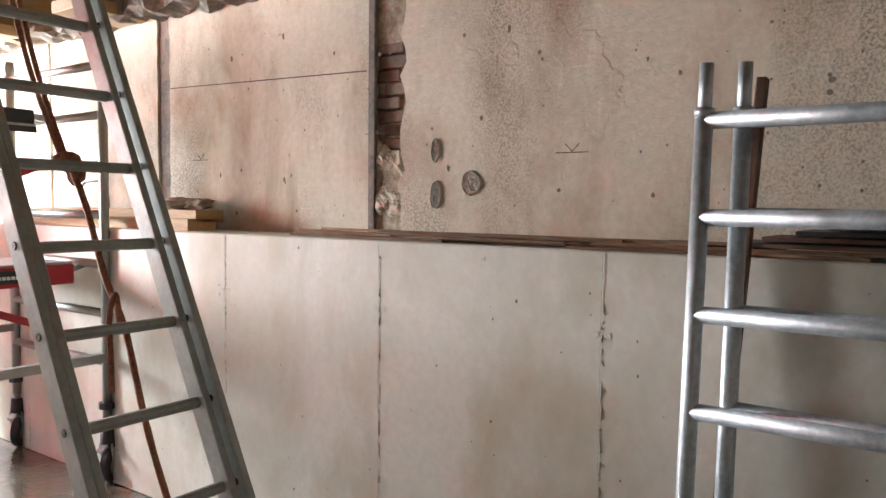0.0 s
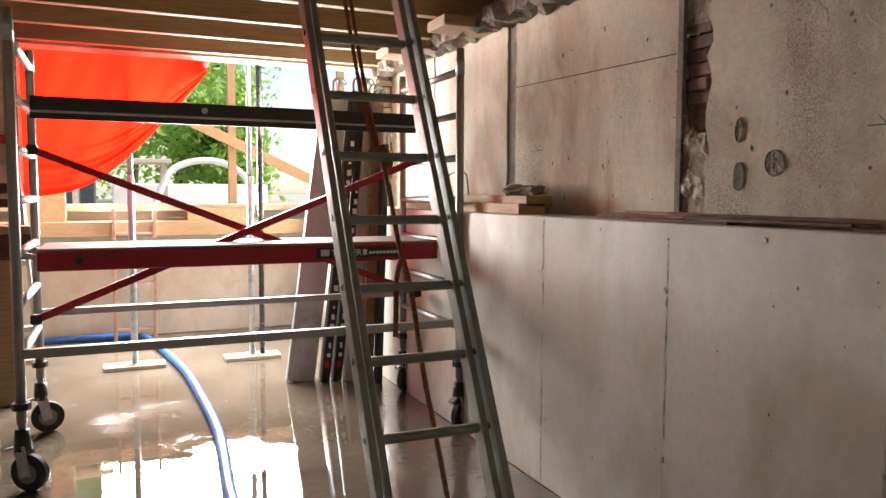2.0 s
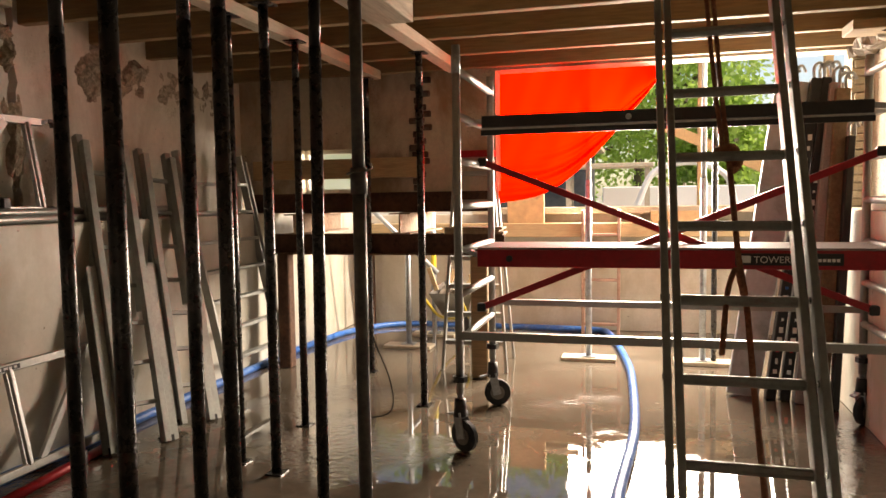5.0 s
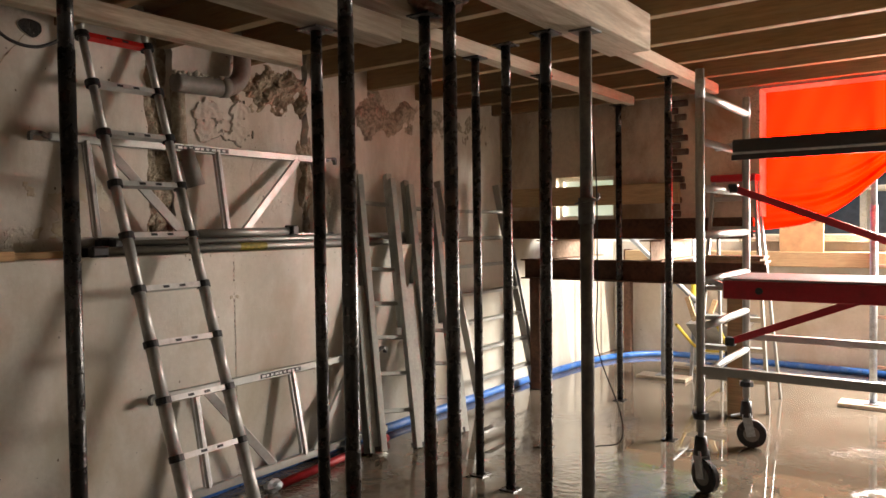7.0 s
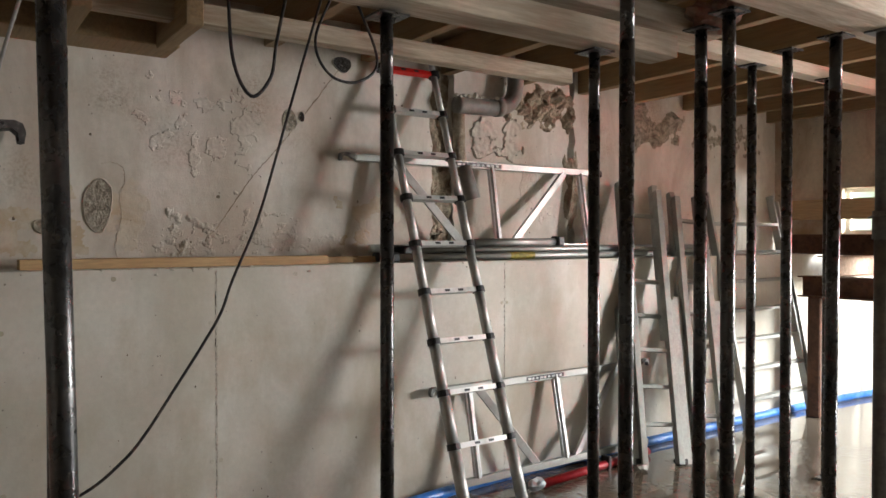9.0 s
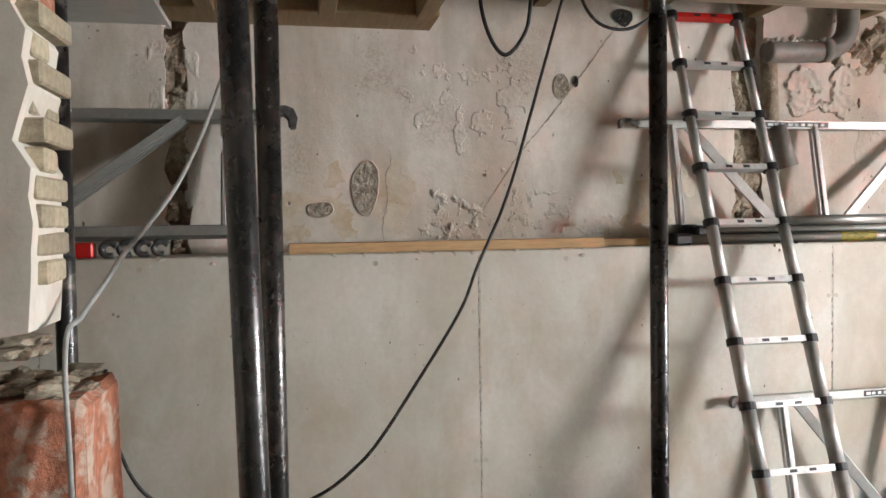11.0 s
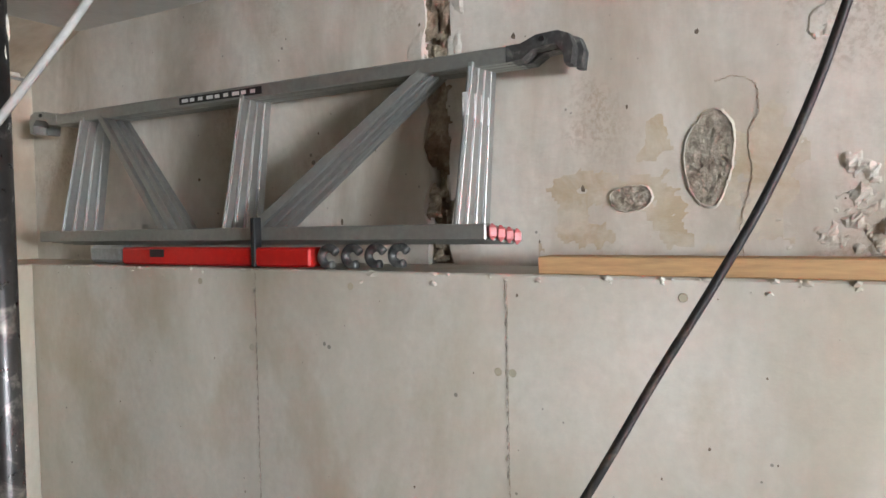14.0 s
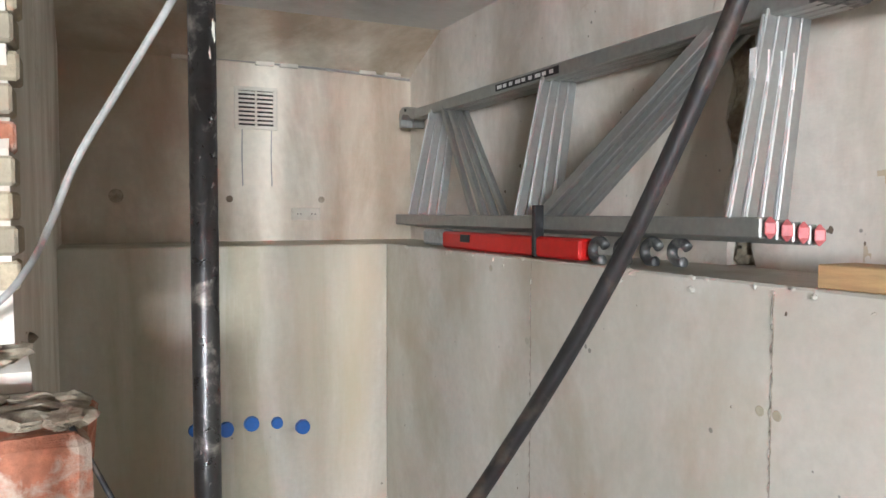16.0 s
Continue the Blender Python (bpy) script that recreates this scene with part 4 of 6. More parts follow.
# ---- right ledge ----
for z, y0, y1, x in ((1.47, 2.62, 4.62, 1.98), (1.515, 2.74, 4.55, 2.03)):
    tagged(part("ledge_timber", box(B(), x - 0.09, x + 0.09, y0 + (0.12 if z < 1.5 else 0), y1, z, z + 0.044 + 0.02, 0.003), TIMBER), "orange-lit pine board lying on the ledge", "timber", "timbers on the right ledge")
bm = lump(B(), 2.06, 3.02, 1.615, 0.08, 0.16, 0.035, 0.5, 3)
lump(bm, 2.05, 2.86, 1.61, 0.06, 0.09, 0.03, 0.5, 3)
tagged(part("rag", bm, material("dusty_rag", (0.28, 0.23, 0.17), 0.95, grain=25, amount=0.3, bump=0.6)), "dusty crumpled rag on the ledge timbers", "rag")
wire = [(2.02, 3.95, 1.585), (1.96, 3.86, 1.66), (1.93, 3.80, 1.73), (1.96, 3.62, 1.735), (2.0, 3.66, 1.66), (2.03, 3.70, 1.585)]
tagged(part("wire_bracket", sweep(B(), wire, 0.005, 6, 3), BLACKSTEEL), "bent dark wire bracket standing on the ledge timbers", "bracket")
rnd = random.Random(4)
for k in range(30):
    y0 = rnd.uniform(-0.5, 1.6)
    y1 = y0 + rnd.uniform(0.5, 1.1)
    x = 1.852 + 0.012 * (k % 10)
    tagged(part("lath", bar(B(), (x, y0, 1.477 + 0.013 * (k // 10)), (x + rnd.uniform(-0.03, 0.03), min(y1, 2.0), 1.477 + 0.013 * (k // 10) + rnd.uniform(-0.002, 0.008)), 0.016, 0.010), LATH), "thin splintered wooden lath lying on the ledge", "lath", "laths on the right ledge")
for k in range(4):
    tagged(part("dark_panel", box(B(), 1.86 + 0.01 * k, 2.14, -1.8 + 0.1 * k, 0.02 - 0.09 * k, 1.50 + 0.019 * k, 1.514 + 0.019 * k, 0.002), BLACK if k != 1 else RUST), "dark flat panel stacked on the ledge", "panel", "panels on the right ledge")

# ---- left ledge boards ----
tagged(part("ledge_board", box(B(), -3.33, -3.215, -0.95, 0.61, 1.476, 1.525, 0.003), TIMBER), "knotty pine board lying along the concrete ledge", "timber", "boards on the left ledge")
tagged(part("ledge_board", box(B(), -3.50, -3.36, -0.2, 1.04, 1.476, 1.512, 0.003), TIMBER), "pine board lying against the plaster on the ledge", "timber", "boards on the left ledge")


# ---- rusty beams carrying the far wall ----
def ibeam(name, p, q, w, h, label, mat, t=0.012):
    ob = thing(name, p[0], p[1], p[2], label, "steel beam", "temporary steel beams")
    P, Q = Vector(p), Vector(q)
    u = Vector((0, 0, 1))
    part("web", bar(B(), P + u * (h / 2), Q + u * (h / 2), t, h, u), mat, ob)
    part("bottom_flange", bar(B(), P + u * (t / 2), Q + u * (t / 2), w, t, u), mat, ob)
    part("top_flange", bar(B(), P + u * (h - t / 2), Q + u * (h - t / 2), w, t, u), mat, ob)
    return ob


ibeam("steel_beam", (-3.06, 5.35, 1.09), (-0.80, 5.35, 1.09), 0.18, 0.19, "dark rusty steel beam carried on posts", RUST)
ibeam("steel_beam", (-2.75, 5.2, 1.28), (-2.75, 6.3, 1.28), 0.2, 0.19, "dusty rusty needle beam under the wall", RUSTPALE)
ibeam("steel_beam", (-1.72, 5.2, 1.28), (-1.72, 6.3, 1.28), 0.2, 0.19, "dusty rusty needle beam under the wall", RUSTPALE)
ibeam("steel_beam", (-3.45, 5.75, 1.47), (-1.0, 5.75, 1.47), 0.16, 0.19, "dark rusty steel beam under the far wall", RUST)
for k, (z, x1) in enumerate(((1.28, -0.79), (1.30, -0.83), (1.32, -0.80))):
    tagged(part("plank", box(B(), -1.32, x1, 5.25, 5.45, z, z + 0.018, 0.002), BOARDS), "short dirty plank stacked on the steel beam", "timber", "packing planks")
tagged(part("waling_board", box(B(), -3.4, -1.62, 5.64, 5.70, 1.80, 1.99, 0.003), TIMBERX), "wide pine board fixed across the far wall", "timber")
for x, y, r in ((-1.01, 5.30, 0.075), (-2.92, 5.34, 0.06)):
    tagged(part("timber_post", bar(B(), (x, y, 0), (x, y, 1.09), 2 * r, 2 * r, (0, 1, 0), 0.01), RUST if r < 0.07 else JOIST), "old dark post under the steel beam", "post", "posts under the beam")
tagged(part("wall_stud", bar(B(), (-2.95, 7.72, 0), (-2.95, 7.72, 1.3), 0.09, 0.09, (0, 1, 0), 0.006), RUST), "rusty brown post at the far corner", "post")

# window in the far wall
w = thing("window_1", -2.59, 5.83, 1.66, "small white-framed window in the far wall", "window", "", "structure")
for a in ((-2.9, -2.28, 1.66, 1.70), (-2.9, -2.28, 2.05, 2.09), (-2.9, -2.86, 1.70, 2.05), (-2.32, -2.28, 1.70, 2.05)):
    part("window_frame", box(B(), a[0], a[1], 5.80, 5.86, a[2], a[3]), WHITE, w)
g = part("pane", box(B(), -2.86, -2.32, 5.826, 5.832, 1.70, 2.05), GLASS, w)
g.visible_shadow = False


# ---- orange tarp across the opening ----
def tarp():
    bm = B()
    nu, nv = 60, 90
    grid = []
    for i in range(nu + 1):
        u = i / nu
        row = []
        xt = -0.96 + 1.52 * u
        zt = 2.78
        # lower edge gathers up towards the free corner
        xb = -1.17 + 1.70 * u ** 1.25
        zb = 1.50 + 0.03 * math.sin(u * 9) + 1.16 * max(0, u) ** 2.6
        for j in range(nv + 1):
            v = j / nv
            x = xt + (xb - xt) * v
            z = zt + (zb - zt) * v
            # the loose hem is gathered into folds that run along it
            hem = max(0.0, min(1.0, (v - 0.58) / 0.25)) * (0.25 + 0.75 * min(1.0, u * 2.5))
            fold = 0.040 * hem * math.sin(v * 34 + u * 3.0) + 0.018 * hem * math.sin(v * 71 - u * 9) + 0.014 * math.sin(u * 13 + v * 2.0) + 0.006 * math.sin(u * 37 + v * 5)
            sag = 0.10 * math.sin(v * math.pi) * (0.4 + u)
            row.append(bm.verts.new((x, 6.02 + fold + sag, z)))
        grid.append(row)
    for i in range(nu):
        for j in range(nv):
            bm.faces.new((grid[i][j], grid[i + 1][j], grid[i + 1][j + 1], grid[i][j + 1]))
    tagged(part("tarpaulin", bm, TARP, smooth=True), "bright orange tarpaulin tied back across the opening", "tarpaulin")


tarp()

# ---- far extension: boards on the wall ----
tagged(part("plywood_board", box(B(), -1.155, -0.725, 7.52, 7.55, 1.29, 1.63, 0.003), PLY), "knotty plywood board standing on the far timbers", "board")
tagged(part("plywood_board", box(B(), 0.46, 1.17, 7.51, 7.54, 1.29, 1.42, 0.003), PLY), "pale plywood offcut on the far timbers", "board")
tagged(part("far_timber", box(B(), -2.9, 1.83, 7.50, 7.85, 1.13, 1.29, 0.005), TIMBERX), "orange-brown timber packing along the far wall", "timber")
tagged(part("far_plate", box(B(), -1.6, 1.83, 7.62, 8.05, 1.395, 1.47, 0.005), PALE), "pale timber plate on top of the far wall", "timber")

# garden frame
post = thing("pergola", 1.05, 8.25, 1.39, "raw pine posts and brace outside the opening", "pergola")
part("post", box(B(), 1.0, 1.09, 8.2, 8.29, 1.39, 4.2, 0.003), TIMBER, post)
part("brace", bar(B(), (0.60, 8.2, 2.42), (2.05, 8.2, 1.74), 0.05, 0.12, (0, 0, 1)), TIMBER, post)
part("post", box(B(), 2.35, 2.44, 8.2, 8.29, 1.39, 4.2, 0.003), TIMBER, post)


# ---- trees ----
def tree(x, y, h, r, seed, count=7000):
    rng = np.random.default_rng(seed)
    ob = thing("tree", x, y, 1.39, "leafy green garden tree in bright daylight", "tree", "garden trees")
    bm = sweep(B(), [(x, y, 1.39), (x + 0.1, y, 1.39 + h * 0.25), (x - 0.1, y + 0.1, 1.39 + h * 0.55), (x, y, 1.39 + h * 0.85)], 0.16, 9, 5)
    for k in range(7):
        a = k * 2.4
        z = 1.39 + h * (0.2 + 0.08 * k)
        sweep(bm, [(x, y, z), (x + math.cos(a) * r * 0.4, y + math.sin(a) * r * 0.4, z + h * 0.1), (x + math.cos(a) * r * 0.8, y + math.sin(a) * r * 0.8, z + h * 0.15)], 0.05, 6, 4)
    part("trunk", bm, BARK, ob)
    clumps = rng.normal(0, 1, (46, 3))
    clumps /= np.linalg.norm(clumps, axis=1)[:, None]
    clumps *= rng.uniform(0.45, 1.0, (46, 1))
    clumps = clumps * np.array([r, r, h * 0.5]) + np.array([x, y, 1.39 + h * 0.55])
    c = clumps[rng.integers(0, 46, count)] + rng.normal(0, r * 0.17, (count, 3))
    c[:, 2] = np.maximum(c[:, 2], 1.45)
    a = rng.normal(0, 1, (count, 3))
    a /= np.linalg.norm(a, axis=1)[:, None]
    b = np.cross(a, rng.normal(0, 1, (count, 3)))
    b /= np.linalg.norm(b, axis=1)[:, None]
    s = rng.uniform(0.05, 0.12, (count, 1))
    v = np.stack([c - a * s, c + b * s * 0.5, c + a * s, c - b * s * 0.5], axis=1).reshape(-1, 3)
    me = bpy.data.meshes.new("crown")
    me.from_pydata(v.tolist(), [], np.arange(count * 4).reshape(-1, 4).tolist())
    me.materials.append(LEAF)
    cr = new("crown", me)
    cr.parent = ob
    cr.matrix_parent_inverse = ob.matrix_basis.inverted()


for i, (x, y, h, r) in enumerate(((-1.9, 17, 3.8, 2.0), (1.2, 18.5, 4.6, 2.1), (2.2, 16.5, 2.6, 1.1), (0.2, 24, 6.5, 3.0), (11.5, 24, 6.0, 3.0), (-5.5, 21, 6, 3.0), (-9, 18, 5, 2.5))):
    tree(x, y, h, r, 100 + i)

# garden things
sh = thing("garden_shed", -2.2, 14.0, 1.39, "dark garden shed with pale roof edge", "shed")
part("shed_wall", box(B(), -3.6, -0.6, 13.4, 15.0, 1.39, 2.5), SHED, sh)
part("roof", box(B(), -3.8, -0.4, 13.2, 15.2, 2.5, 2.58), PALE, sh)
tb = thing("garden_table", -0.1, 11.5, 1.39, "pale wooden garden table in full sun", "table")
part("tabletop", box(B(), -0.9, 0.55, 11.2, 11.9, 2.05, 2.12, 0.01), PALE, tb)
for x, y in ((-0.8, 11.3), (0.45, 11.3), (-0.8, 11.8), (0.45, 11.8)):
    part("leg", box(B(), x - 0.04, x + 0.04, y - 0.04, y + 0.04, 1.39, 2.05), PALE, tb)
pl = thing("sheet_pile", 0.7, 12.5, 1.39, "white sheets stacked on the bright garden ground", "sheets")
part("sheet", box(B(), -0.3, 2.2, 12.2, 12.9, 1.39, 1.75, 0.02), WHITE, pl)
hp = thing("hoop", 1.0, 11.0, 1.6, "pale curved hoop beside the garden table", "hoop")
part("ring", sweep(B(), [(0.3, 11, 1.45), (0.55, 11, 1.95), (1.1, 11.05, 2.1), (1.6, 11.1, 1.9), (1.75, 11.1, 1.45)], 0.05, 8, 8), WHITE, hp)


# ---- hose ----
hose = [(0.22, 1.2, 0.03), (0.25, 2.2, 0.03), (0.25, 2.8, 0.03), (0.32, 3.9, 0.03), (0.30, 5.1, 0.03), (0.24, 6.0, 0.03), (0.03, 7.4, 0.03), (-0.15, 7.68, 0.03), (-0.75, 7.74, 0.03), (-1.8, 7.76, 0.03), (-2.55, 7.7, 0.03), (-2.98, 7.1, 0.03), (-3.13, 6.0, 0.03), (-3.16, 4.8, 0.03), (-3.165, 3.6, 0.03), (-3.165, 2.9, 0.03), (-3.165, 2.2, 0.03), (-3.14, 1.6, 0.03), (-3.09, 1.2, 0.03), (-3.05, 0.95, 0.03)]
tagged(part("hose", sweep(B(), hose, 0.035, 12, 12, 0.03), BLUE, smooth=True), "blue flexible hose lying across the wet floor", "hose")

# ---- rope on the ladder ----
rope = thing("rope", 0.64, 1.6, 1.7, "brown fibre rope knotted round a ladder rung", "rope")
part("strand", sweep(B(), [(0.60, 2.0, 2.74), (0.61, 1.86, 2.4), (0.63, 1.72, 2.0), (0.645, 1.60, 1.75)], 0.008, 8, 8, 0.06), ROPE, rope)
part("strand", sweep(B(), [(0.57, 2.0, 2.74), (0.585, 1.86, 2.4), (0.61, 1.72, 2.0), (0.63, 1.60, 1.75)], 0.008, 8, 8, 0.06), ROPE, rope)
part("knot", lump(lump(B(), 0.64, 1.59, 1.735, 0.045, 0.03, 0.028, 0.4, 2), 0.665, 1.58, 1.70, 0.025, 0.025, 0.035, 0.4, 2), ROPE, rope)
part("tail", sweep(B(), [(0.645, 1.57, 1.72), (0.65, 1.50, 1.6), (0.663, 1.43, 1.40), (0.68, 1.36, 1.25), (0.70, 1.28, 0.95), (0.725, 1.10, 0.5), (0.745, 1.0, 0.04), (0.76, 0.94, 0.015)], 0.0095, 8, 10, 0.06), ROPE, rope)
part("loop", sweep(B(), [(0.675, 1.38, 1.27), (0.65, 1.36, 1.36), (0.625, 1.35, 1.30), (0.61, 1.32, 1.17), (0.605, 1.31, 1.10)], 0.009, 8, 8, 0.06), ROPE, rope)


# ---- upright decks and frames by the right wall ----
def upright_deck(x, y, dx, w, h, t, mat, label, marks=0):
    ob = thing("upright_platform", x, y, 0, label, "scaffold part", "upright platforms")
    p, q = Vector((x, y, 0)), Vector((x + dx, y + 0.04, h))
    part("deck", bar(B(), p, q, t, w, (0, 1, 0), 0.006), mat, ob)
    for k in range(marks * 4):
        c = p + (q - p) * (0.06 + 0.033 * k)
        tall, wide = (0.010 + 0.006 * (k % 3), 0.12 + 0.07 * (k % 2)) if k % 4 else (0.024, 0.24)
        part("sticker", box(B(), c.x - t * wide, c.x + t * (wide if k % 3 else 0.1), y - w / 2 - 0.006, y - w / 2 - 0.001, c.z - tall, c.z + tall), BRIGHTRED if k in (0, 3) else (BLUECAP if k in (9, 10) and marks > 5 else WHITE), ob)
    for s in (-1, 1):
        part("top_hook", sweep(B(), [tuple(q + Vector((s * 0.02, -w * 0.3, 0))), tuple(q + Vector((s * 0.02, -w * 0.3, 0.08))), tuple(q + Vector((s * 0.02 + 0.04, -w * 0.3, 0.11))), tuple(q + Vector((s * 0.02 + 0.07, -w * 0.3, 0.06)))], 0.012, 6, 4), GALV, ob)


upright_deck(1.14, 5.14, 0.34, 0.06, 2.45, 0.24, PANELGREY, "pale grey deck panel of a platform standing upright")
upright_deck(1.33, 5.06, 0.30, 0.10, 2.45, 0.075, BLACK, "black platform standing upright with stickers", 6)
upright_deck(1.43, 5.05, 0.27, 0.10, 2.45, 0.075, BLACK, "black platform standing upright with stickers", 5)
upright_deck(1.53, 5.0, 0.22, 0.12, 2.40, 0.09, GREYTOP, "grey deck edge of a platform standing upright")
upright_deck(1.66, 4.95, 0.12, 0.12, 2.35, 0.10, BOARDS, "brown wooden deck standing upright by the wall")
upright_deck(1.74, 4.85, 0.08, 0.10, 2.0, 0.05, BLACK, "short black frame standing upright by the wall")

# ---- cables ----
tagged(part("hanging_cable", sweep(B(), [(-2.3, 0.15, 2.72), (-2.24, 0.06, 2.5), (-2.21, -0.04, 2.2), (-2.19, -0.115, 1.97), (-2.18, -0.175, 1.78), (-2.16, -0.228, 1.65), (-2.14, -0.28, 1.55), (-2.11, -0.335, 1.45), (-2.07, -0.385, 1.35), (-2.07, -0.45, 1.24), (-2.07, -0.55, 1.09), (-2.05, -0.66, 0.94), (-2.05, -0.74, 0.85), (-2.05, -0.87, 0.76), (-2.04, -1.08, 0.71), (-2.0, -1.34, 0.80), (-1.93, -1.43, 1.0), (-1.83, -1.43, 1.23)], 0.0056, 8, 10), CABLE, smooth=True), "black electric cable hanging in a long loop", "cable", "loose cables")
tagged(part("hanging_cable", sweep(B(), [(-2.45, 0.05, 2.775), (-2.42, -0.02, 2.5), (-2.42, -0.05, 2.33), (-2.42, -0.14, 2.24), (-2.42, -0.22, 2.4), (-2.42, -0.24, 2.775)], 0.008, 8, 8), CABLE, smooth=True), "short black cable loop under the ceiling", "cable", "loose cables")
tagged(part("hanging_cable", sweep(B(), [(-2.5, 0.3, 2.80), (-2.5, 0.2, 2.55), (-2.5, 0.27, 2.40), (-2.5, 0.42, 2.38), (-2.5, 0.53, 2.5), (-2.5, 0.4, 2.80)], 0.007, 8, 8), CABLE, smooth=True), "short black cable loop under the ceiling", "cable", "loose cables")
tagged(part("hanging_cable", sweep(B(), [(-2.36, -0.98, 2.60), (-2.16, -1.07, 2.28), (-2.0, -1.15, 1.975), (-1.915, -1.198, 1.825), (-1.852, -1.245, 1.714), (-1.81, -1.312, 1.612), (-1.775, -1.365, 1.54), (-1.72, -1.40, 1.47), (-1.62, -1.43, 1.40), (-1.52, -1.44, 1.34), (-1.46, -1.42, 1.0), (-1.45, -1.40, 0.02)], 0.0065, 8, 8), GREYCABLE, smooth=True), "pale grey cable hanging beside the broken wall", "cable", "loose cables")
tagged(part("hanging_wire", sweep(B(), [(-1.02, 2.35, 2.6), (-1.05, 2.6, 2.0), (-1.05, 2.62, 1.3), (-1.05, 2.62, 0.95), (-0.96, 2.7, 0.6), (-0.98, 2.75, 0.42), (-1.15, 2.8, 0.35)], 0.004, 6, 8), CABLE), "thin black wire hanging from the header", "cable", "loose cables")


# ---- drain pipe and rubble on the left wall ----
pp = thing("drain_pipe", -3.48, 1.9, 1.9, "grey plastic drain pipe broken open along its top", "pipe")
part("elbow_run", sweep(B(), [(-3.47, 1.70, 2.545), (-3.47, 1.90, 2.55), (-3.47, 2.06, 2.56), (-3.47, 2.17, 2.60), (-3.47, 2.225, 2.69), (-3.47, 2.23, 2.86)], 0.060, 16, 8), PVC, pp, smooth=True)
part("collar", tube(B(), (-3.47, 2.04, 2.558), (-3.47, 2.10, 2.566), 0.068, seg=18), PVC, pp, smooth=True)
rnd = random.Random(21)
bm = B()
for k in range(15):
    y = 1.70 + 0.024 * k
    lump(bm, -3.455 + rnd.uniform(-0.02, 0.02), y, 2.605 + rnd.uniform(-0.006, 0.012), 0.022, 0.016, rnd.uniform(0.008, 0.022), 0.6, 1)
part("broken_edge", bm, IVORY, pp, "ragged pale broken edge")
part("down_pipe", sweep(B(), [(-3.53, 1.76, 2.52), (-3.53, 1.765, 2.35), (-3.53, 1.77, 2.2), (-3.525, 1.79, 2.06)], 0.046, 14, 8), RUBBLE, pp, "mortar-crusted down pipe", True)
part("loose_sleeve", tube(B(), (-3.50, 1.79, 2.13), (-3.48, 1.85, 1.90), 0.048, 0.056, seg=16), PVC, pp, smooth=True)


def rough_patch(seed, x, y0, y1, z0, z1, height, mat, label, scale=9.0, bias=0.0, layered=False, step=0.010, stretch=1.0):
    """Broken or crumbled relief that grows out of the wall, with ragged outlines."""
    side = 1 if x < 0 else -1
    ny, nz = max(3, int((y1 - y0) / step)), max(3, int((z1 - z0) / step))
    o = Vector((seed * 3.7, seed * 1.9, seed * 5.1))
    grid = []
    for i in range(ny + 1):
        row = []
        for k in range(nz + 1):
            u, v = i / ny, k / nz
            y, z = y0 + (y1 - y0) * u, z0 + (z1 - z0) * v
            fall = min(1.0, 5 * min(u, 1 - u)) * min(1.0, 3.5 * min(v, 1 - v))
            h = noise.fractal(Vector((y * scale, z * scale * stretch, 0)) + o, 0.8, 2.1, 5) + bias - (1 - fall) * 0.9
            if layered:
                h = max(-1.0, min(1.0, h * 16)) * 0.55 + 0.25 * noise.noise(Vector((y, z, 3)) * scale * 5)
            row.append((x + side * height * max(-1.2, min(1.3, h)), y, z, h))
        grid.append(row)
    bm = B()
    made = {}

    def vert(i, k):
        if (i, k) not in made:
            px, py, pz, _ = grid[i][k]
            made[(i, k)] = bm.verts.new((px, py, pz))
        return made[(i, k)]

    for i in range(ny):
        for k in range(nz):
            if max(grid[i][k][3], grid[i + 1][k][3], grid[i][k + 1][3], grid[i + 1][k + 1][3]) > 0:
                bm.faces.new((vert(i, k), vert(i + 1, k), vert(i + 1, k + 1), vert(i, k + 1)))
    bmesh.ops.recalc_face_normals(bm, faces=bm.faces)
    return tagged(part("crumbled_patch", bm, mat), label, "plaster damage", "", "stuff")


def crack(name, x, points, width, seed, mat, label):
    """A ragged hairline crack with broken lips."""
    side = 1 if x < 0 else -1
    rnd = random.Random(seed)
    ps = curve_points([(x, y, z) for y, z in points], 14)
    bm = B()
    rows = []
    for i, p in enumerate(ps):
        d = (ps[min(i + 1, len(ps) - 1)] - ps[max(i - 1, 0)]).normalized()
        n = Vector((0, -d.z, d.y))
        w = width * rnd.uniform(0.25, 1.0) * (1 + 1.2 * max(0, noise.noise(p * 7)))
        q = p + n * rnd.uniform(-0.003, 0.003) + Vector((side * 0.0022, 0, 0))
        rows.append([bm.verts.new(q - n * w), bm.verts.new(q + Vector((side * 0.001, 0, 0))), bm.verts.new(q + n * w)])
    for a, b in zip(rows, rows[1:]):
        for j in (0, 1):
            bm.faces.new((a[j], a[j + 1], b[j + 1], b[j]))
    return tagged(part(name, bm, mat), label, "crack", "", "stuff")


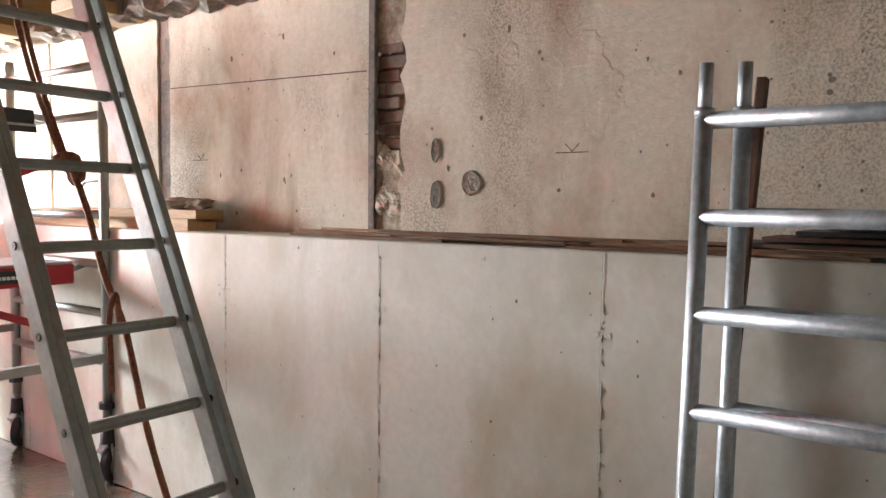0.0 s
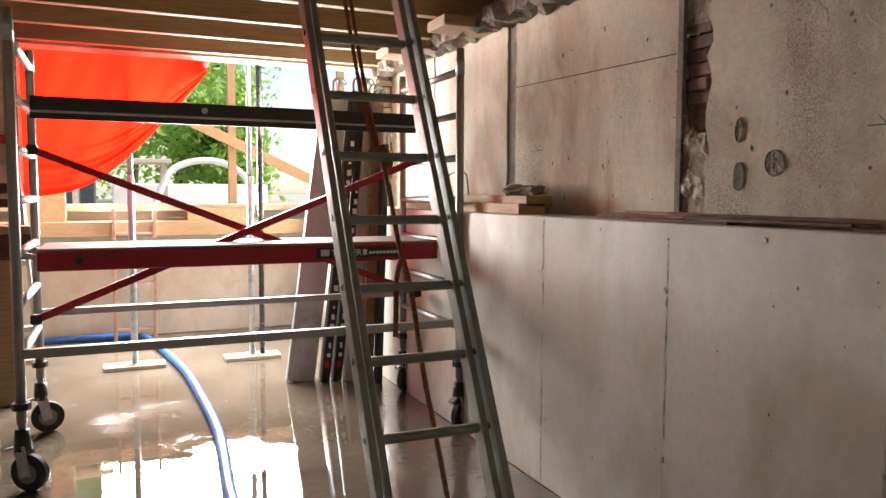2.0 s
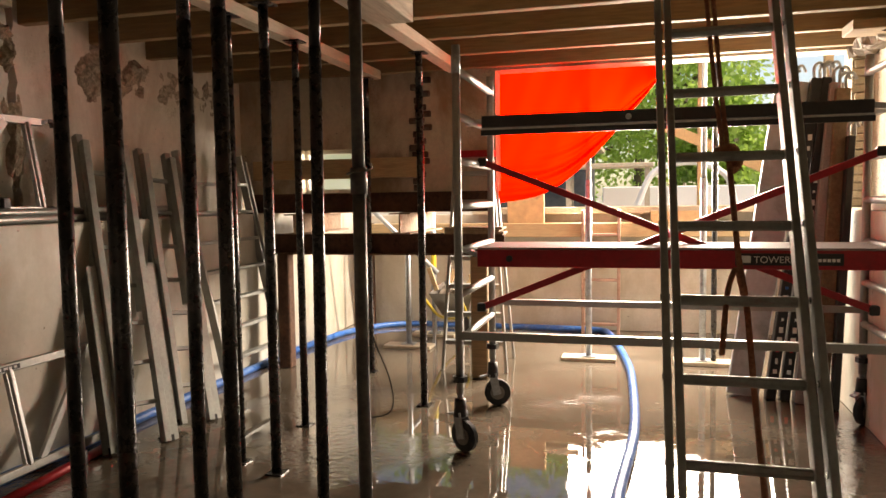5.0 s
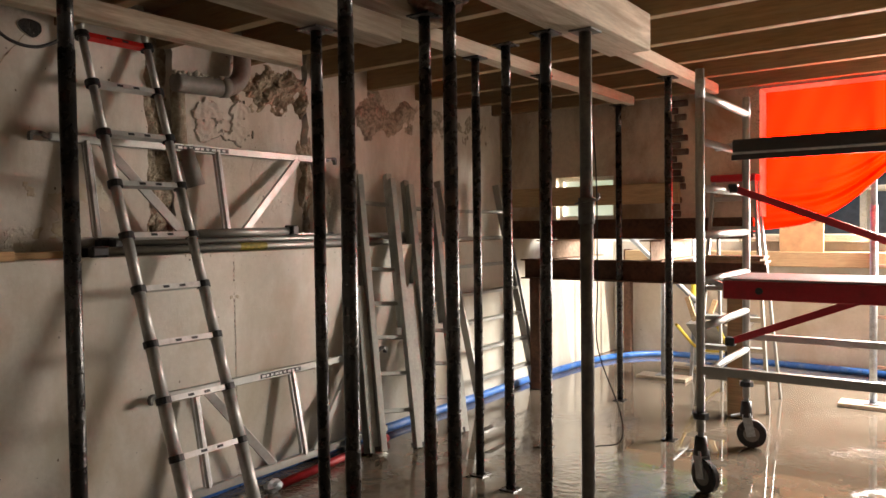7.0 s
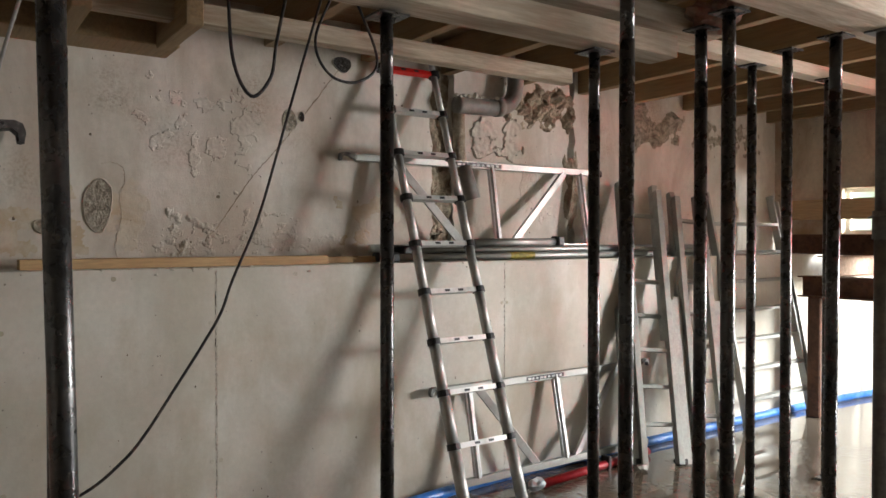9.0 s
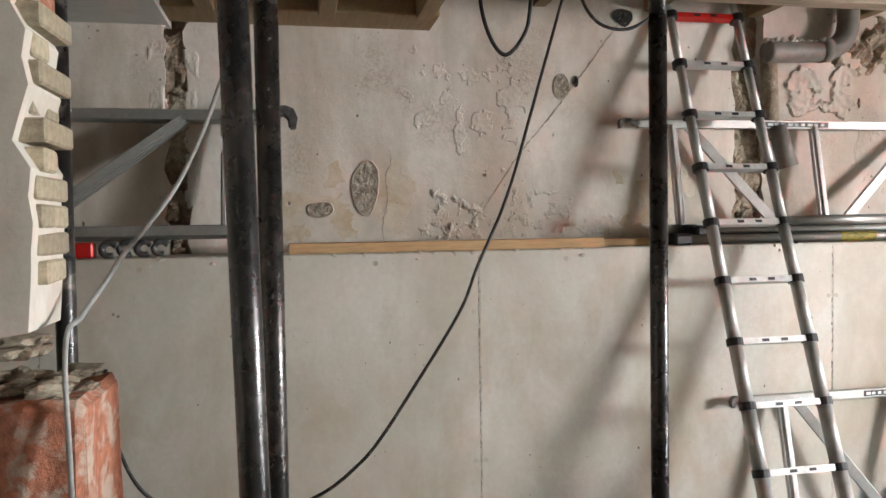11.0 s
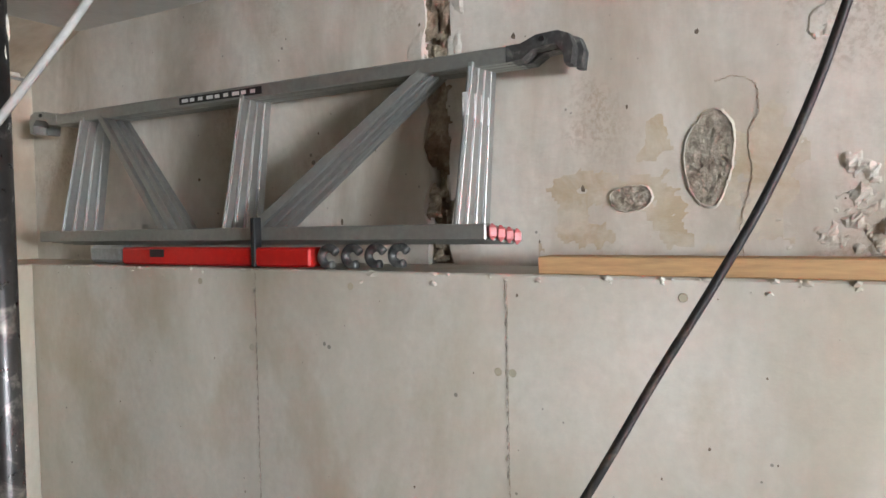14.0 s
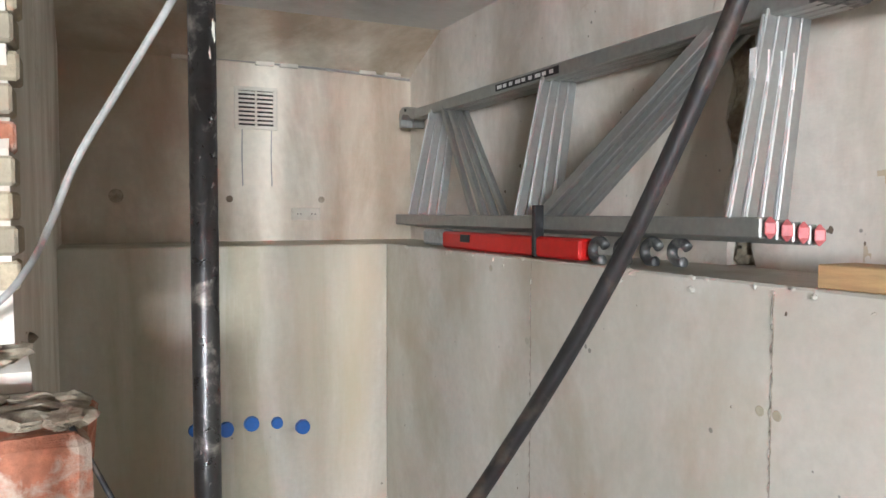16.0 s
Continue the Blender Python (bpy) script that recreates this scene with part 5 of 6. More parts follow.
rough_patch(1, -3.571, 2.15, 2.98, 2.44, 2.80, 0.055, RUBBLE, "broken masonry band under the joists", 9, 0.55, False, 0.012)
rough_patch(21, -3.571, 1.80, 2.45, 2.12, 2.56, 0.030, PLASTER, "flaking plaster below the broken pipe", 6, 0.12, True, 0.009)
rough_patch(22, -3.571, 2.78, 2.98, 1.55, 2.52, 0.030, RUBBLE, "crumbled mortar along the upright wall groove", 9, 0.18, False, 0.010, 0.5)
rough_patch(23, -3.571, 3.35, 4.35, 2.34, 2.80, 0.045, SPALL, "large broken plaster edge high on the wall", 5, 0.28, False, 0.014)
rough_patch(24, -3.571, 2.3, 2.75, 1.60, 2.30, 0.006, PLASTER, "thin flaking plaster behind the guard frame", 7, -0.05, True, 0.010)
rough_patch(2, -3.571, 4.2, 5.6, 2.35, 2.78, 0.018, SPALL, "broken plaster high on the wall", 8, 0.10, False, 0.012)
rough_patch(3, -3.571, -0.62, 1.25, 1.47, 1.70, 0.010, PLASTER, "crumbled plaster along the ledge", 24, -0.02, False, 0.007)
rough_patch(4, -3.571, 0.15, 0.62, 1.50, 1.86, 0.010, PLASTER, "crumbled plaster where the crack meets the ledge", 26, 0.02, False, 0.007)
rough_patch(5, -3.571, -0.26, 0.10, 1.50, 1.84, 0.024, PLASTER, "broken plaster pocket above the ledge", 14, 0.12, False, 0.007)
rough_patch(6, -3.571, -0.5, 0.55, 1.85, 2.62, 0.010, PLASTER, "thin flaking layers on the old plaster", 9, -0.13, True, 0.007)
rough_patch(7, -3.571, -0.78, -0.28, 1.46, 2.08, 0.0026, DAMP, "yellow-brown damp stain round the spalled hollow", 5, 0.32, True)
rough_patch(8, -3.571, -1.10, -0.60, 1.47, 1.82, 0.0024, DAMP, "yellow-brown damp stain by the crumbled patch", 6, 0.25, True)
rough_patch(9, -3.571, 0.75, 1.40, 1.50, 1.95, 0.005, DAMP, "brown stained flaking plaster above the ledge", 5, 0.1, True)
rough_patch(10, -3.571, -1.62, -1.52, 1.9, 2.72, 0.016, PLASTER, "broken plaster lip beside the wall chase", 10, 0.15, False, 0.009, 0.5)
rough_patch(11, -3.571, -1.45, -1.36, 1.55, 2.72, 0.014, PLASTER, "ragged plaster lip beside the wall chase", 12, 0.1, False, 0.009, 0.5)
rough_patch(12, -3.59, -1.56, -1.40, 1.48, 2.72, 0.025, RUBBLE, "crumbled mortar in the wall chase", 12, 0.4, False, 0.009)
rough_patch(13, -3.60, 1.52, 1.78, 1.48, 2.6, 0.03, RUBBLE, "crumbled mortar behind the pipe", 10, 0.3)
rough_patch(14, 2.19, 1.52, 1.74, 1.48, 1.95, 0.022, PLASTER_R, "crumbled mortar in the brick chase", 10, 0.35)
rough_patch(17, 2.171, 0.3, 1.5, 1.7, 2.6, 0.004, PLASTER_R, "thin worn layers on the stained render", 6, -0.2, True, 0.014)
rough_patch(18, 2.171, 1.75, 2.9, 1.6, 2.6, 0.003, PLASTER_R, "scraped layers on the stained render", 5, -0.25, True, 0.014)
crack("plaster_crack", -3.57, [(0.86, 2.70), (0.60, 2.36), (0.42, 2.14), (0.28, 1.98), (0.10, 1.72), (0.0, 1.60)], 0.004, 1, RUBBLE, "long slanting crack in the old plaster")
crack("plaster_crack", -3.57, [(-0.42, 1.92), (-0.43, 2.0), (-0.48, 2.03), (-0.54, 2.02)], 0.002, 2, RUBBLE, "curved hairline crack round the spalled hollow")
crack("plaster_crack", -3.57, [(-0.42, 1.92), (-0.45, 1.86), (-0.44, 1.74), (-0.47, 1.6), (-0.46, 1.5)], 0.002, 3, RUBBLE, "hairline crack running down to the ledge")
crack("plaster_crack", -3.57, [(-3.0, 2.14), (-2.6, 2.13), (-2.1, 2.17), (-1.7, 2.16)], 0.0025, 4, RUBBLE, "level hairline crack across the old plaster")
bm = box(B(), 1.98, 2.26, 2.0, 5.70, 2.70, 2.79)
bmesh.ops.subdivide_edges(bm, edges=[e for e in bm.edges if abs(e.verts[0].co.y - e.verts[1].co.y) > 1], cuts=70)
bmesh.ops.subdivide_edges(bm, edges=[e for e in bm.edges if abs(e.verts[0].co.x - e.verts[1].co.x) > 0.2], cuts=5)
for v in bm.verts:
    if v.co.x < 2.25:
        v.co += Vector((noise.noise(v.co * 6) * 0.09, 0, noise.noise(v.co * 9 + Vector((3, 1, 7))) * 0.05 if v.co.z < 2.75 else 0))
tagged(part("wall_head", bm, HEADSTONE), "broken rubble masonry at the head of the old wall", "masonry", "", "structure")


def wall_hole(name, x, y, z, w, h, seed, label, mat=None, side=1):
    """A spalled hollow: a ragged broken lip round a rough crumbled core."""
    rnd = random.Random(seed)
    ob = thing(name, x, y, z, label, "plaster damage", "spalled hollows")
    n, m = 72, 16
    o = Vector((seed * 2.3, seed * 4.1, 0))
    spokes = [rnd.uniform(0.80, 1.12) for _ in range(9)]
    ring = []
    for i in range(n):
        f = 9 * i / n
        q = spokes[int(f) % 9] * (1 - f % 1) + spokes[(int(f) + 1) % 9] * (f % 1)
        q *= 1 + 0.05 * noise.noise(Vector((math.cos(i), math.sin(i), 1)) * 3 + o)
        ring.append((q * w * math.cos(2 * math.pi * i / n), q * h * math.sin(2 * math.pi * i / n)))
    bm = B()
    a = [bm.verts.new((x - side * 0.004, y + p * 1.13, z + q * 1.1)) for p, q in ring]
    b = [bm.verts.new((x + side * rnd.uniform(0.005, 0.010), y + p * 1.01, z + q * 1.01)) for p, q in ring]
    c = [bm.verts.new((x - side * 0.003, y + p * 0.985, z + q * 0.985)) for p, q in ring]
    for i in range(n):
        j = (i + 1) % n
        bm.faces.new((a[i], a[j], b[j], b[i]))
        bm.faces.new((b[i], b[j], c[j], c[i]))
    bmesh.ops.recalc_face_normals(bm, faces=bm.faces)
    part("broken_rim", bm, PLASTER if side > 0 else PLASTER_R, ob)
    bm = B()
    mid = bm.verts.new((x + side * 0.003, y, z))
    last = None
    for k in range(1, m + 1):
        f = k / m * 0.99
        row = [bm.verts.new((x + side * (0.0035 + 0.006 * noise.fractal(Vector((y + p * f, z + q * f, seed)) * 45, 0.7, 2.2, 4) * (1 - f ** 6)), y + p * f, z + q * f)) for p, q in ring]
        for i in range(n):
            j = (i + 1) % n
            bm.faces.new((row[i], row[j], mid) if last is None else (row[i], row[j], last[j], last[i]))
        last = row
    bmesh.ops.recalc_face_normals(bm, faces=bm.faces)
    part("rough_core", bm, mat or SPALL, ob)
    return ob


wall_hole("spalled_patch", -3.57, -0.555, 1.80, 0.075, 0.135, 1, "spalled hollow in the old plaster")
wall_hole("spalled_patch", -3.57, -0.79, 1.69, 0.06, 0.045, 2, "small crumbled patch in the old plaster")
wall_hole("spalled_patch", -3.57, 0.88, 2.73, 0.07, 0.05, 3, "drilled hole with broken plaster edge", mat=DARKHOLE)
wall_hole("spalled_patch", -3.57, 0.52, 2.35, 0.05, 0.065, 4, "drilled hole with broken plaster edge")
wall_hole("spalled_patch", -3.57, 0.60, 2.37, 0.018, 0.03, 5, "drilled hole with broken plaster edge", mat=DARKHOLE)
for i, (y, z, w, h) in enumerate(((1.355, 1.857, 0.022, 0.05), (1.164, 1.715, 0.05, 0.05), (1.35, 1.66, 0.03, 0.06))):
    wall_hole("plugged_hole", 2.17, y, z, w, h, 11 + i, "mortar-plugged hole in the stained render", mat=RIDGE, side=-1)


# ---- bricks in the chases and at the broken wall ----
def brick_mesh(name, lx, ly, lz, mat):
    me = bpy.data.meshes.new(name)
    bm = box(B(), -lx / 2, lx / 2, -ly / 2, ly / 2, -lz / 2, lz / 2, 0.006)
    bm.to_mesh(me)
    bm.free()
    me.materials.append(mat)
    return me


def brick_at(me, parent, x, y, z, rz=0.0):
    ob = new("brick", me)
    ob.parent = parent
    if parent.type == "EMPTY":
        ob.matrix_parent_inverse = parent.matrix_basis.inverted()
    ob.matrix_basis = pose(x, y, z, 0, 0, rz)


red = brick_mesh("brick", 0.10, 0.17, 0.055, BRICK)
rnd = random.Random(8)
for k in range(9):
    brick_at(red, right_skin, 2.252 + rnd.uniform(-0.012, 0.016), 1.635 + rnd.uniform(-0.045, 0.045), 1.84 + k * 0.063, rnd.uniform(-3, 3))
yel = brick_mesh("brick", 0.21, 0.10, 0.055, YBRICK)
yel2 = brick_mesh("brick", 0.10, 0.10, 0.055, YBRICK)
red2 = brick_mesh("brick", 0.10, 0.10, 0.055, PINK)
for k in range(17):
    z = 1.51 + k * 0.065
    if k % 2:
        brick_at(yel, inner, -1.645 + rnd.uniform(-0.006, 0.006), -1.525 + rnd.uniform(-0.02, 0.012), z, rnd.uniform(-3, 3))
    else:
        for x in (-1.70, -1.593):
            brick_at(red2 if (k in (4, 10, 12) and x < -1.65) or k == 14 else yel2, inner, x + rnd.uniform(-0.008, 0.008), -1.528 + rnd.uniform(-0.03, 0.014), z, rnd.uniform(-7, 7))
chase_bricks = [brick_mesh("brick", w, 0.05, 0.056, OLDBRICK) for w in (0.075, 0.11, 0.15)]
for k in range(17):
    brick_at(chase_bricks[rnd.randint(0, 2)], far_up, -1.66 + rnd.uniform(-0.045, 0.045), 5.712 + rnd.uniform(-0.012, 0.008), 1.70 + k * 0.063, rnd.uniform(-7, 7))
jam = brick_mesh("brick", 0.14, 0.05, 0.058, YBRICK)
for k in range(19):
    brick_at(jam, far_pier, 2.09 + (0.015 if k % 2 else -0.01), 5.695, 1.51 + k * 0.066)

# stump of crumbling brick
bm = B()
box(bm, -1.86, -1.5, -1.78, -1.40, 0.0, 1.22, 0.02)
bmesh.ops.subdivide_edges(bm, edges=bm.edges[:], cuts=5, use_grid_fill=True)
for v in bm.verts:
    k = noise.noise(v.co * 9) * 0.022 + noise.noise(v.co * 25) * 0.01
    v.co += Vector((k, k * 0.8, k * 0.7 if v.co.z > 0.05 else 0))
tagged(part("brick_stump", bm, PINK), "crumbling pinkish brick stump of the broken wall", "masonry")
bm = B()
rnd = random.Random(77)
for k in range(46):
    w = rnd.uniform(0.018, 0.055)
    lump(bm, rnd.uniform(-1.84, -1.56), rnd.uniform(-1.76, -1.42), 1.222 + rnd.uniform(0, 0.012), w, w * rnd.uniform(0.6, 1.2), w * rnd.uniform(0.2, 0.45), 0.6, 2)
tagged(part("mortar_crust", bm, RUBBLE), "crumbled mortar crust on the brick stump", "masonry", "", "stuff")
bm = B()
for k in range(40):
    w = rnd.uniform(0.015, 0.045)
    lump(bm, rnd.uniform(-1.72, -1.55), rnd.uniform(-1.86, -1.52), 1.345 + rnd.uniform(-0.02, 0.02), w, w * rnd.uniform(0.6, 1.2), w * rnd.uniform(0.3, 0.7), 0.6, 2)
tagged(part("mortar_crust", bm, RUBBLE), "crumbled mortar on the broken wall end", "masonry", "", "stuff")
tagged(part("masonry_lump", lump(lump(B(), -1.50, 1.72, 2.66, 0.10, 0.12, 0.07, 0.6, 3), -1.42, 1.80, 2.70, 0.07, 0.10, 0.06, 0.6, 3), BRICK), "broken brick lump hanging above a prop", "masonry")
for y, s in ((2.3, 0.0), (3.5, 0.1), (4.6, 0.0)):
    tagged(part("packing_block", box(B(), 1.75, 2.2, y, y + 0.30, 2.70, 2.77, 0.006), JOIST), "short timber packing block under the joists", "timber", "packing blocks")


# ---- seams, bolts on the concrete ----
def seam(parent, x, y, sign, seed, ridge, gap):
    rnd = random.Random(seed)
    bm = B()
    pts = [(x, y + 0.0025 * noise.noise(Vector((y, k * 0.21, 0))) + rnd.uniform(-0.0008, 0.0008), 0.01 + 1.45 * k / 150) for k in range(151)]
    rows = []
    for px, py, pz in pts:
        w, h = rnd.uniform(0.0015, 0.006), max(-0.001, rnd.uniform(-0.003, 0.005))
        rows.append([bm.verts.new((px - sign * 0.002, py - w, pz)), bm.verts.new((px + sign * h, py + rnd.uniform(-0.002, 0.002), pz)), bm.verts.new((px - sign * 0.002, py + w, pz))])
    for a, b in zip(rows, rows[1:]):
        for j in (0, 1):
            bm.faces.new((a[j], a[j + 1], b[j + 1], b[j]))
    bmesh.ops.recalc_face_normals(bm, faces=bm.faces)
    part("seam_ridge", bm, ridge, parent)
    bm = B()
    rows = []
    for px, py, pz in pts:
        w = max(0.0007, rnd.uniform(-0.001, 0.0019))
        rows.append([bm.verts.new((px + sign * 0.0025, py + 0.005 - w, pz)), bm.verts.new((px + sign * 0.0025, py + 0.005 + w, pz))])
    for a, b in zip(rows, rows[1:]):
        bm.faces.new((a[0], a[1], b[1], b[0]))
    part("seam_gap", bm, gap, parent)


for k in range(-4, 3):
    seam(right_low, 1.84, 2.378 + 0.98 * k + (1.96 if k > 2 else 0), -1, 50 + k, CONCRETE, RIDGE)
for k, y in enumerate((-2.024, -1.045, -0.05, 1.909, 3.87)):
    seam(left_low, -3.2, y, 1, 60 + k, RIDGE, RUBBLE)


def bolt_marks(parent, x, sign, rows):
    bm = B()
    for y, z in rows:
        n = 12
        r = 0.010
        for dy in ((-0.022, 0.024) if z < 1.4 else (0.0,)):
            a = [bm.verts.new((x + sign * 0.001, y + dy + r * 1.25 * math.cos(2 * math.pi * i / n), z + r * 1.25 * math.sin(2 * math.pi * i / n))) for i in range(n)]
            b = [bm.verts.new((x + sign * 0.0022, y + dy + r * math.cos(2 * math.pi * i / n), z + r * math.sin(2 * math.pi * i / n))) for i in range(n)]
            c = [bm.verts.new((x + sign * 0.0015, y + dy + r * 0.7 * math.cos(2 * math.pi * i / n), z + r * 0.7 * math.sin(2 * math.pi * i / n))) for i in range(n)]
            for i in range(n):
                j = (i + 1) % n
                bm.faces.new((a[i], a[j], b[j], b[i]))
                bm.faces.new((b[i], b[j], c[j], c[i]))
            bm.faces.new(c)
    bmesh.ops.recalc_face_normals(bm, faces=bm.faces)
    part("tie_marks", bm, CONCRETE if sign < 0 else CONCRETE_OLD, parent)


bolt_marks(right_low, 1.84, -1, [(1.398, 1.19), (0.42, 1.185), (2.378, 1.19), (1.398, 0.45), (0.42, 0.45), (1.9, 1.425), (0.9, 1.425), (-0.56, 1.19)])
bolt_marks(left_low, -3.2, 1, [(-2.024, 1.195), (-1.05, 1.192), (-0.052, 1.18), (-0.05, 0.45), (-1.045, 0.45), (1.909, 1.19), (-0.55, 1.425), (0.4, 1.425), (-1.6, 1.425), (-2.3, 1.425)])

# crumbs and cast nubs along the top edges of the concrete
def edge_crumbs(seed, x, y0, y1, count):
    rnd = random.Random(seed)
    side = 1 if x < 0 else -1
    bm = B()
    for k in range(count):
        w = rnd.uniform(0.003, 0.010)
        lump(bm, x + side * rnd.uniform(-0.004, 0.003), rnd.uniform(y0, y1), LEDGE - rnd.choice((0.0, 0.0, 0.004, 0.012, 0.03)), w * 0.7, w * rnd.uniform(0.8, 1.8), w * rnd.uniform(0.6, 1.2), 0.6, 1)
    tagged(part("edge_crumbs", bm, CONCRETE), "crumbs and cast nubs on the concrete edge", "concrete", "", "stuff")


edge_crumbs(5, -3.2, -3.3, 4.0, 170)

# ---- back wall fittings ----
v = thing("wall_vent", -2.67, -3.945, 2.18, "ivory plastic ventilation grille on the back wall", "vent")
part("backing", box(B(), -2.77, -2.575, -3.95, -3.944, 2.09, 2.28), DARKHOLE, v)
for a in ((-2.785, -2.56, 2.275, 2.295), (-2.785, -2.56, 2.07, 2.09), (-2.785, -2.765, 2.09, 2.275), (-2.58, -2.56, 2.09, 2.275), (-2.6775, -2.6675, 2.09, 2.275)):
    part("frame", box(B(), a[0], a[1], -3.95, -3.93, a[2], a[3], 0.002), IVORY, v)
for k in range(8):
    z = 2.102 + 0.0225 * k
    part("slat", box(B(), -2.765, -2.58, -3.945, -3.934, z, z + 0.011), IVORY, v)
for x in (-2.60, -2.755):
    tagged(part("pull_cord", sweep(B(), [(x, -3.945, 2.07), (x + 0.003, -3.944, 1.92), (x, -3.944, 1.77)], 0.003, 6, 4), GREYCABLE), "thin grey cord below the ventilation grille", "cord", "vent cords")
sk = thing("wall_socket", -2.94, -3.95, 1.62, "double ivory wall socket above the ledge", "socket")
part("plate", box(B(), -3.02, -2.86, -3.95, -3.935, 1.585, 1.655, 0.004), IVORY, sk)
for x in (-2.98, -2.90):
    part("outlet", tube(B(), (x, -3.936, 1.62), (x, -3.932, 1.62), 0.026, seg=18), IVORY, sk)
    part("pin_hole", box(B(), x - 0.012, x - 0.006, -3.933, -3.930, 1.617, 1.623), DARKHOLE, sk)
    part("pin_hole", box(B(), x + 0.006, x + 0.012, -3.933, -3.930, 1.617, 1.623), DARKHOLE, sk)
for x, z, r in ((-2.272, 0.645, 0.03), (-2.408, 0.633, 0.036), (-2.523, 0.646, 0.036), (-2.642, 0.637, 0.028), (-2.764, 0.603, 0.036)):
    tagged(part("blue_cap", tube(B(), (x, -3.372, z), (x, -3.35, z), r, r * 0.92, seg=20), BLUECAP), "blue plastic duct cap in the concrete wall", "duct cap", "blue duct caps")
tagged(part("surface_cable", sweep(B(), [(-1.66, -3.94, 2.45), (-2.1, -3.94, 2.435), (-2.6, -3.94, 2.43), (-3.1, -3.94, 2.42), (-3.56, -3.94, 2.40)], 0.008, 6, 6), GREYCABLE), "painted-over cable along the top of the back wall", "cable")

for x in (-2.3, -2.72, -2.85, -3.3, -3.45):
    tagged(part("cable_clip", box(B(), x - 0.05, x + 0.05, -3.95, -3.925, 2.41, 2.437, 0.004), IVORY), "painted-over cable clip on the back wall", "clip", "cable clips")
for x, z in ((-1.98, 1.71), (-2.53, 1.70), (-3.03, 1.70)):
    tagged(part("wall_box", tube(B(), (x, -3.952, z), (x, -3.944, z), 0.035 if x > -2 else 0.018, seg=16), RUBBLE), "filled round socket hole in the back wall", "hole", "filled holes")

# pockmarks in the render and the concrete
def pockmarks(seed, count, x, y0, y1, z0, z1, size, label):
    rnd = random.Random(seed)
    side = 1 if x < 0 else -1
    bm = B()
    for k in range(count):
        y, z, a = rnd.uniform(y0, y1), rnd.uniform(z0, z1), rnd.uniform(*size) * rnd.choice((0.4, 0.6, 1.0))
        n = rnd.randint(6, 9)
        ring = [bm.verts.new((x + side * 0.0012, y + a * math.cos(6.283 * i / n) * rnd.uniform(0.6, 1.2), z + a * math.sin(6.283 * i / n) * rnd.uniform(0.8, 1.9))) for i in range(n)]
        bm.faces.new(ring)
    tagged(part("pockmarks", bm, RUBBLE_DARK), label, "plaster damage", "", "stuff")


pockmarks(1, 90, 2.17, -1.0, 3.2, 1.52, 2.7, (0.004, 0.011), "small dark pockmarks in the old render")
pockmarks(2, 110, 1.84, -1.2, 4.5, 0.05, 1.44, (0.002, 0.0055), "small air holes in the cast concrete")
pockmarks(3, 120, -3.2, -3.2, 4.5, 0.05, 1.44, (0.002, 0.0055), "small air holes in the cast concrete")
pockmarks(4, 70, -3.57, -3.2, 2.8, 1.55, 2.6, (0.003, 0.009), "small dark pockmarks in the old plaster")


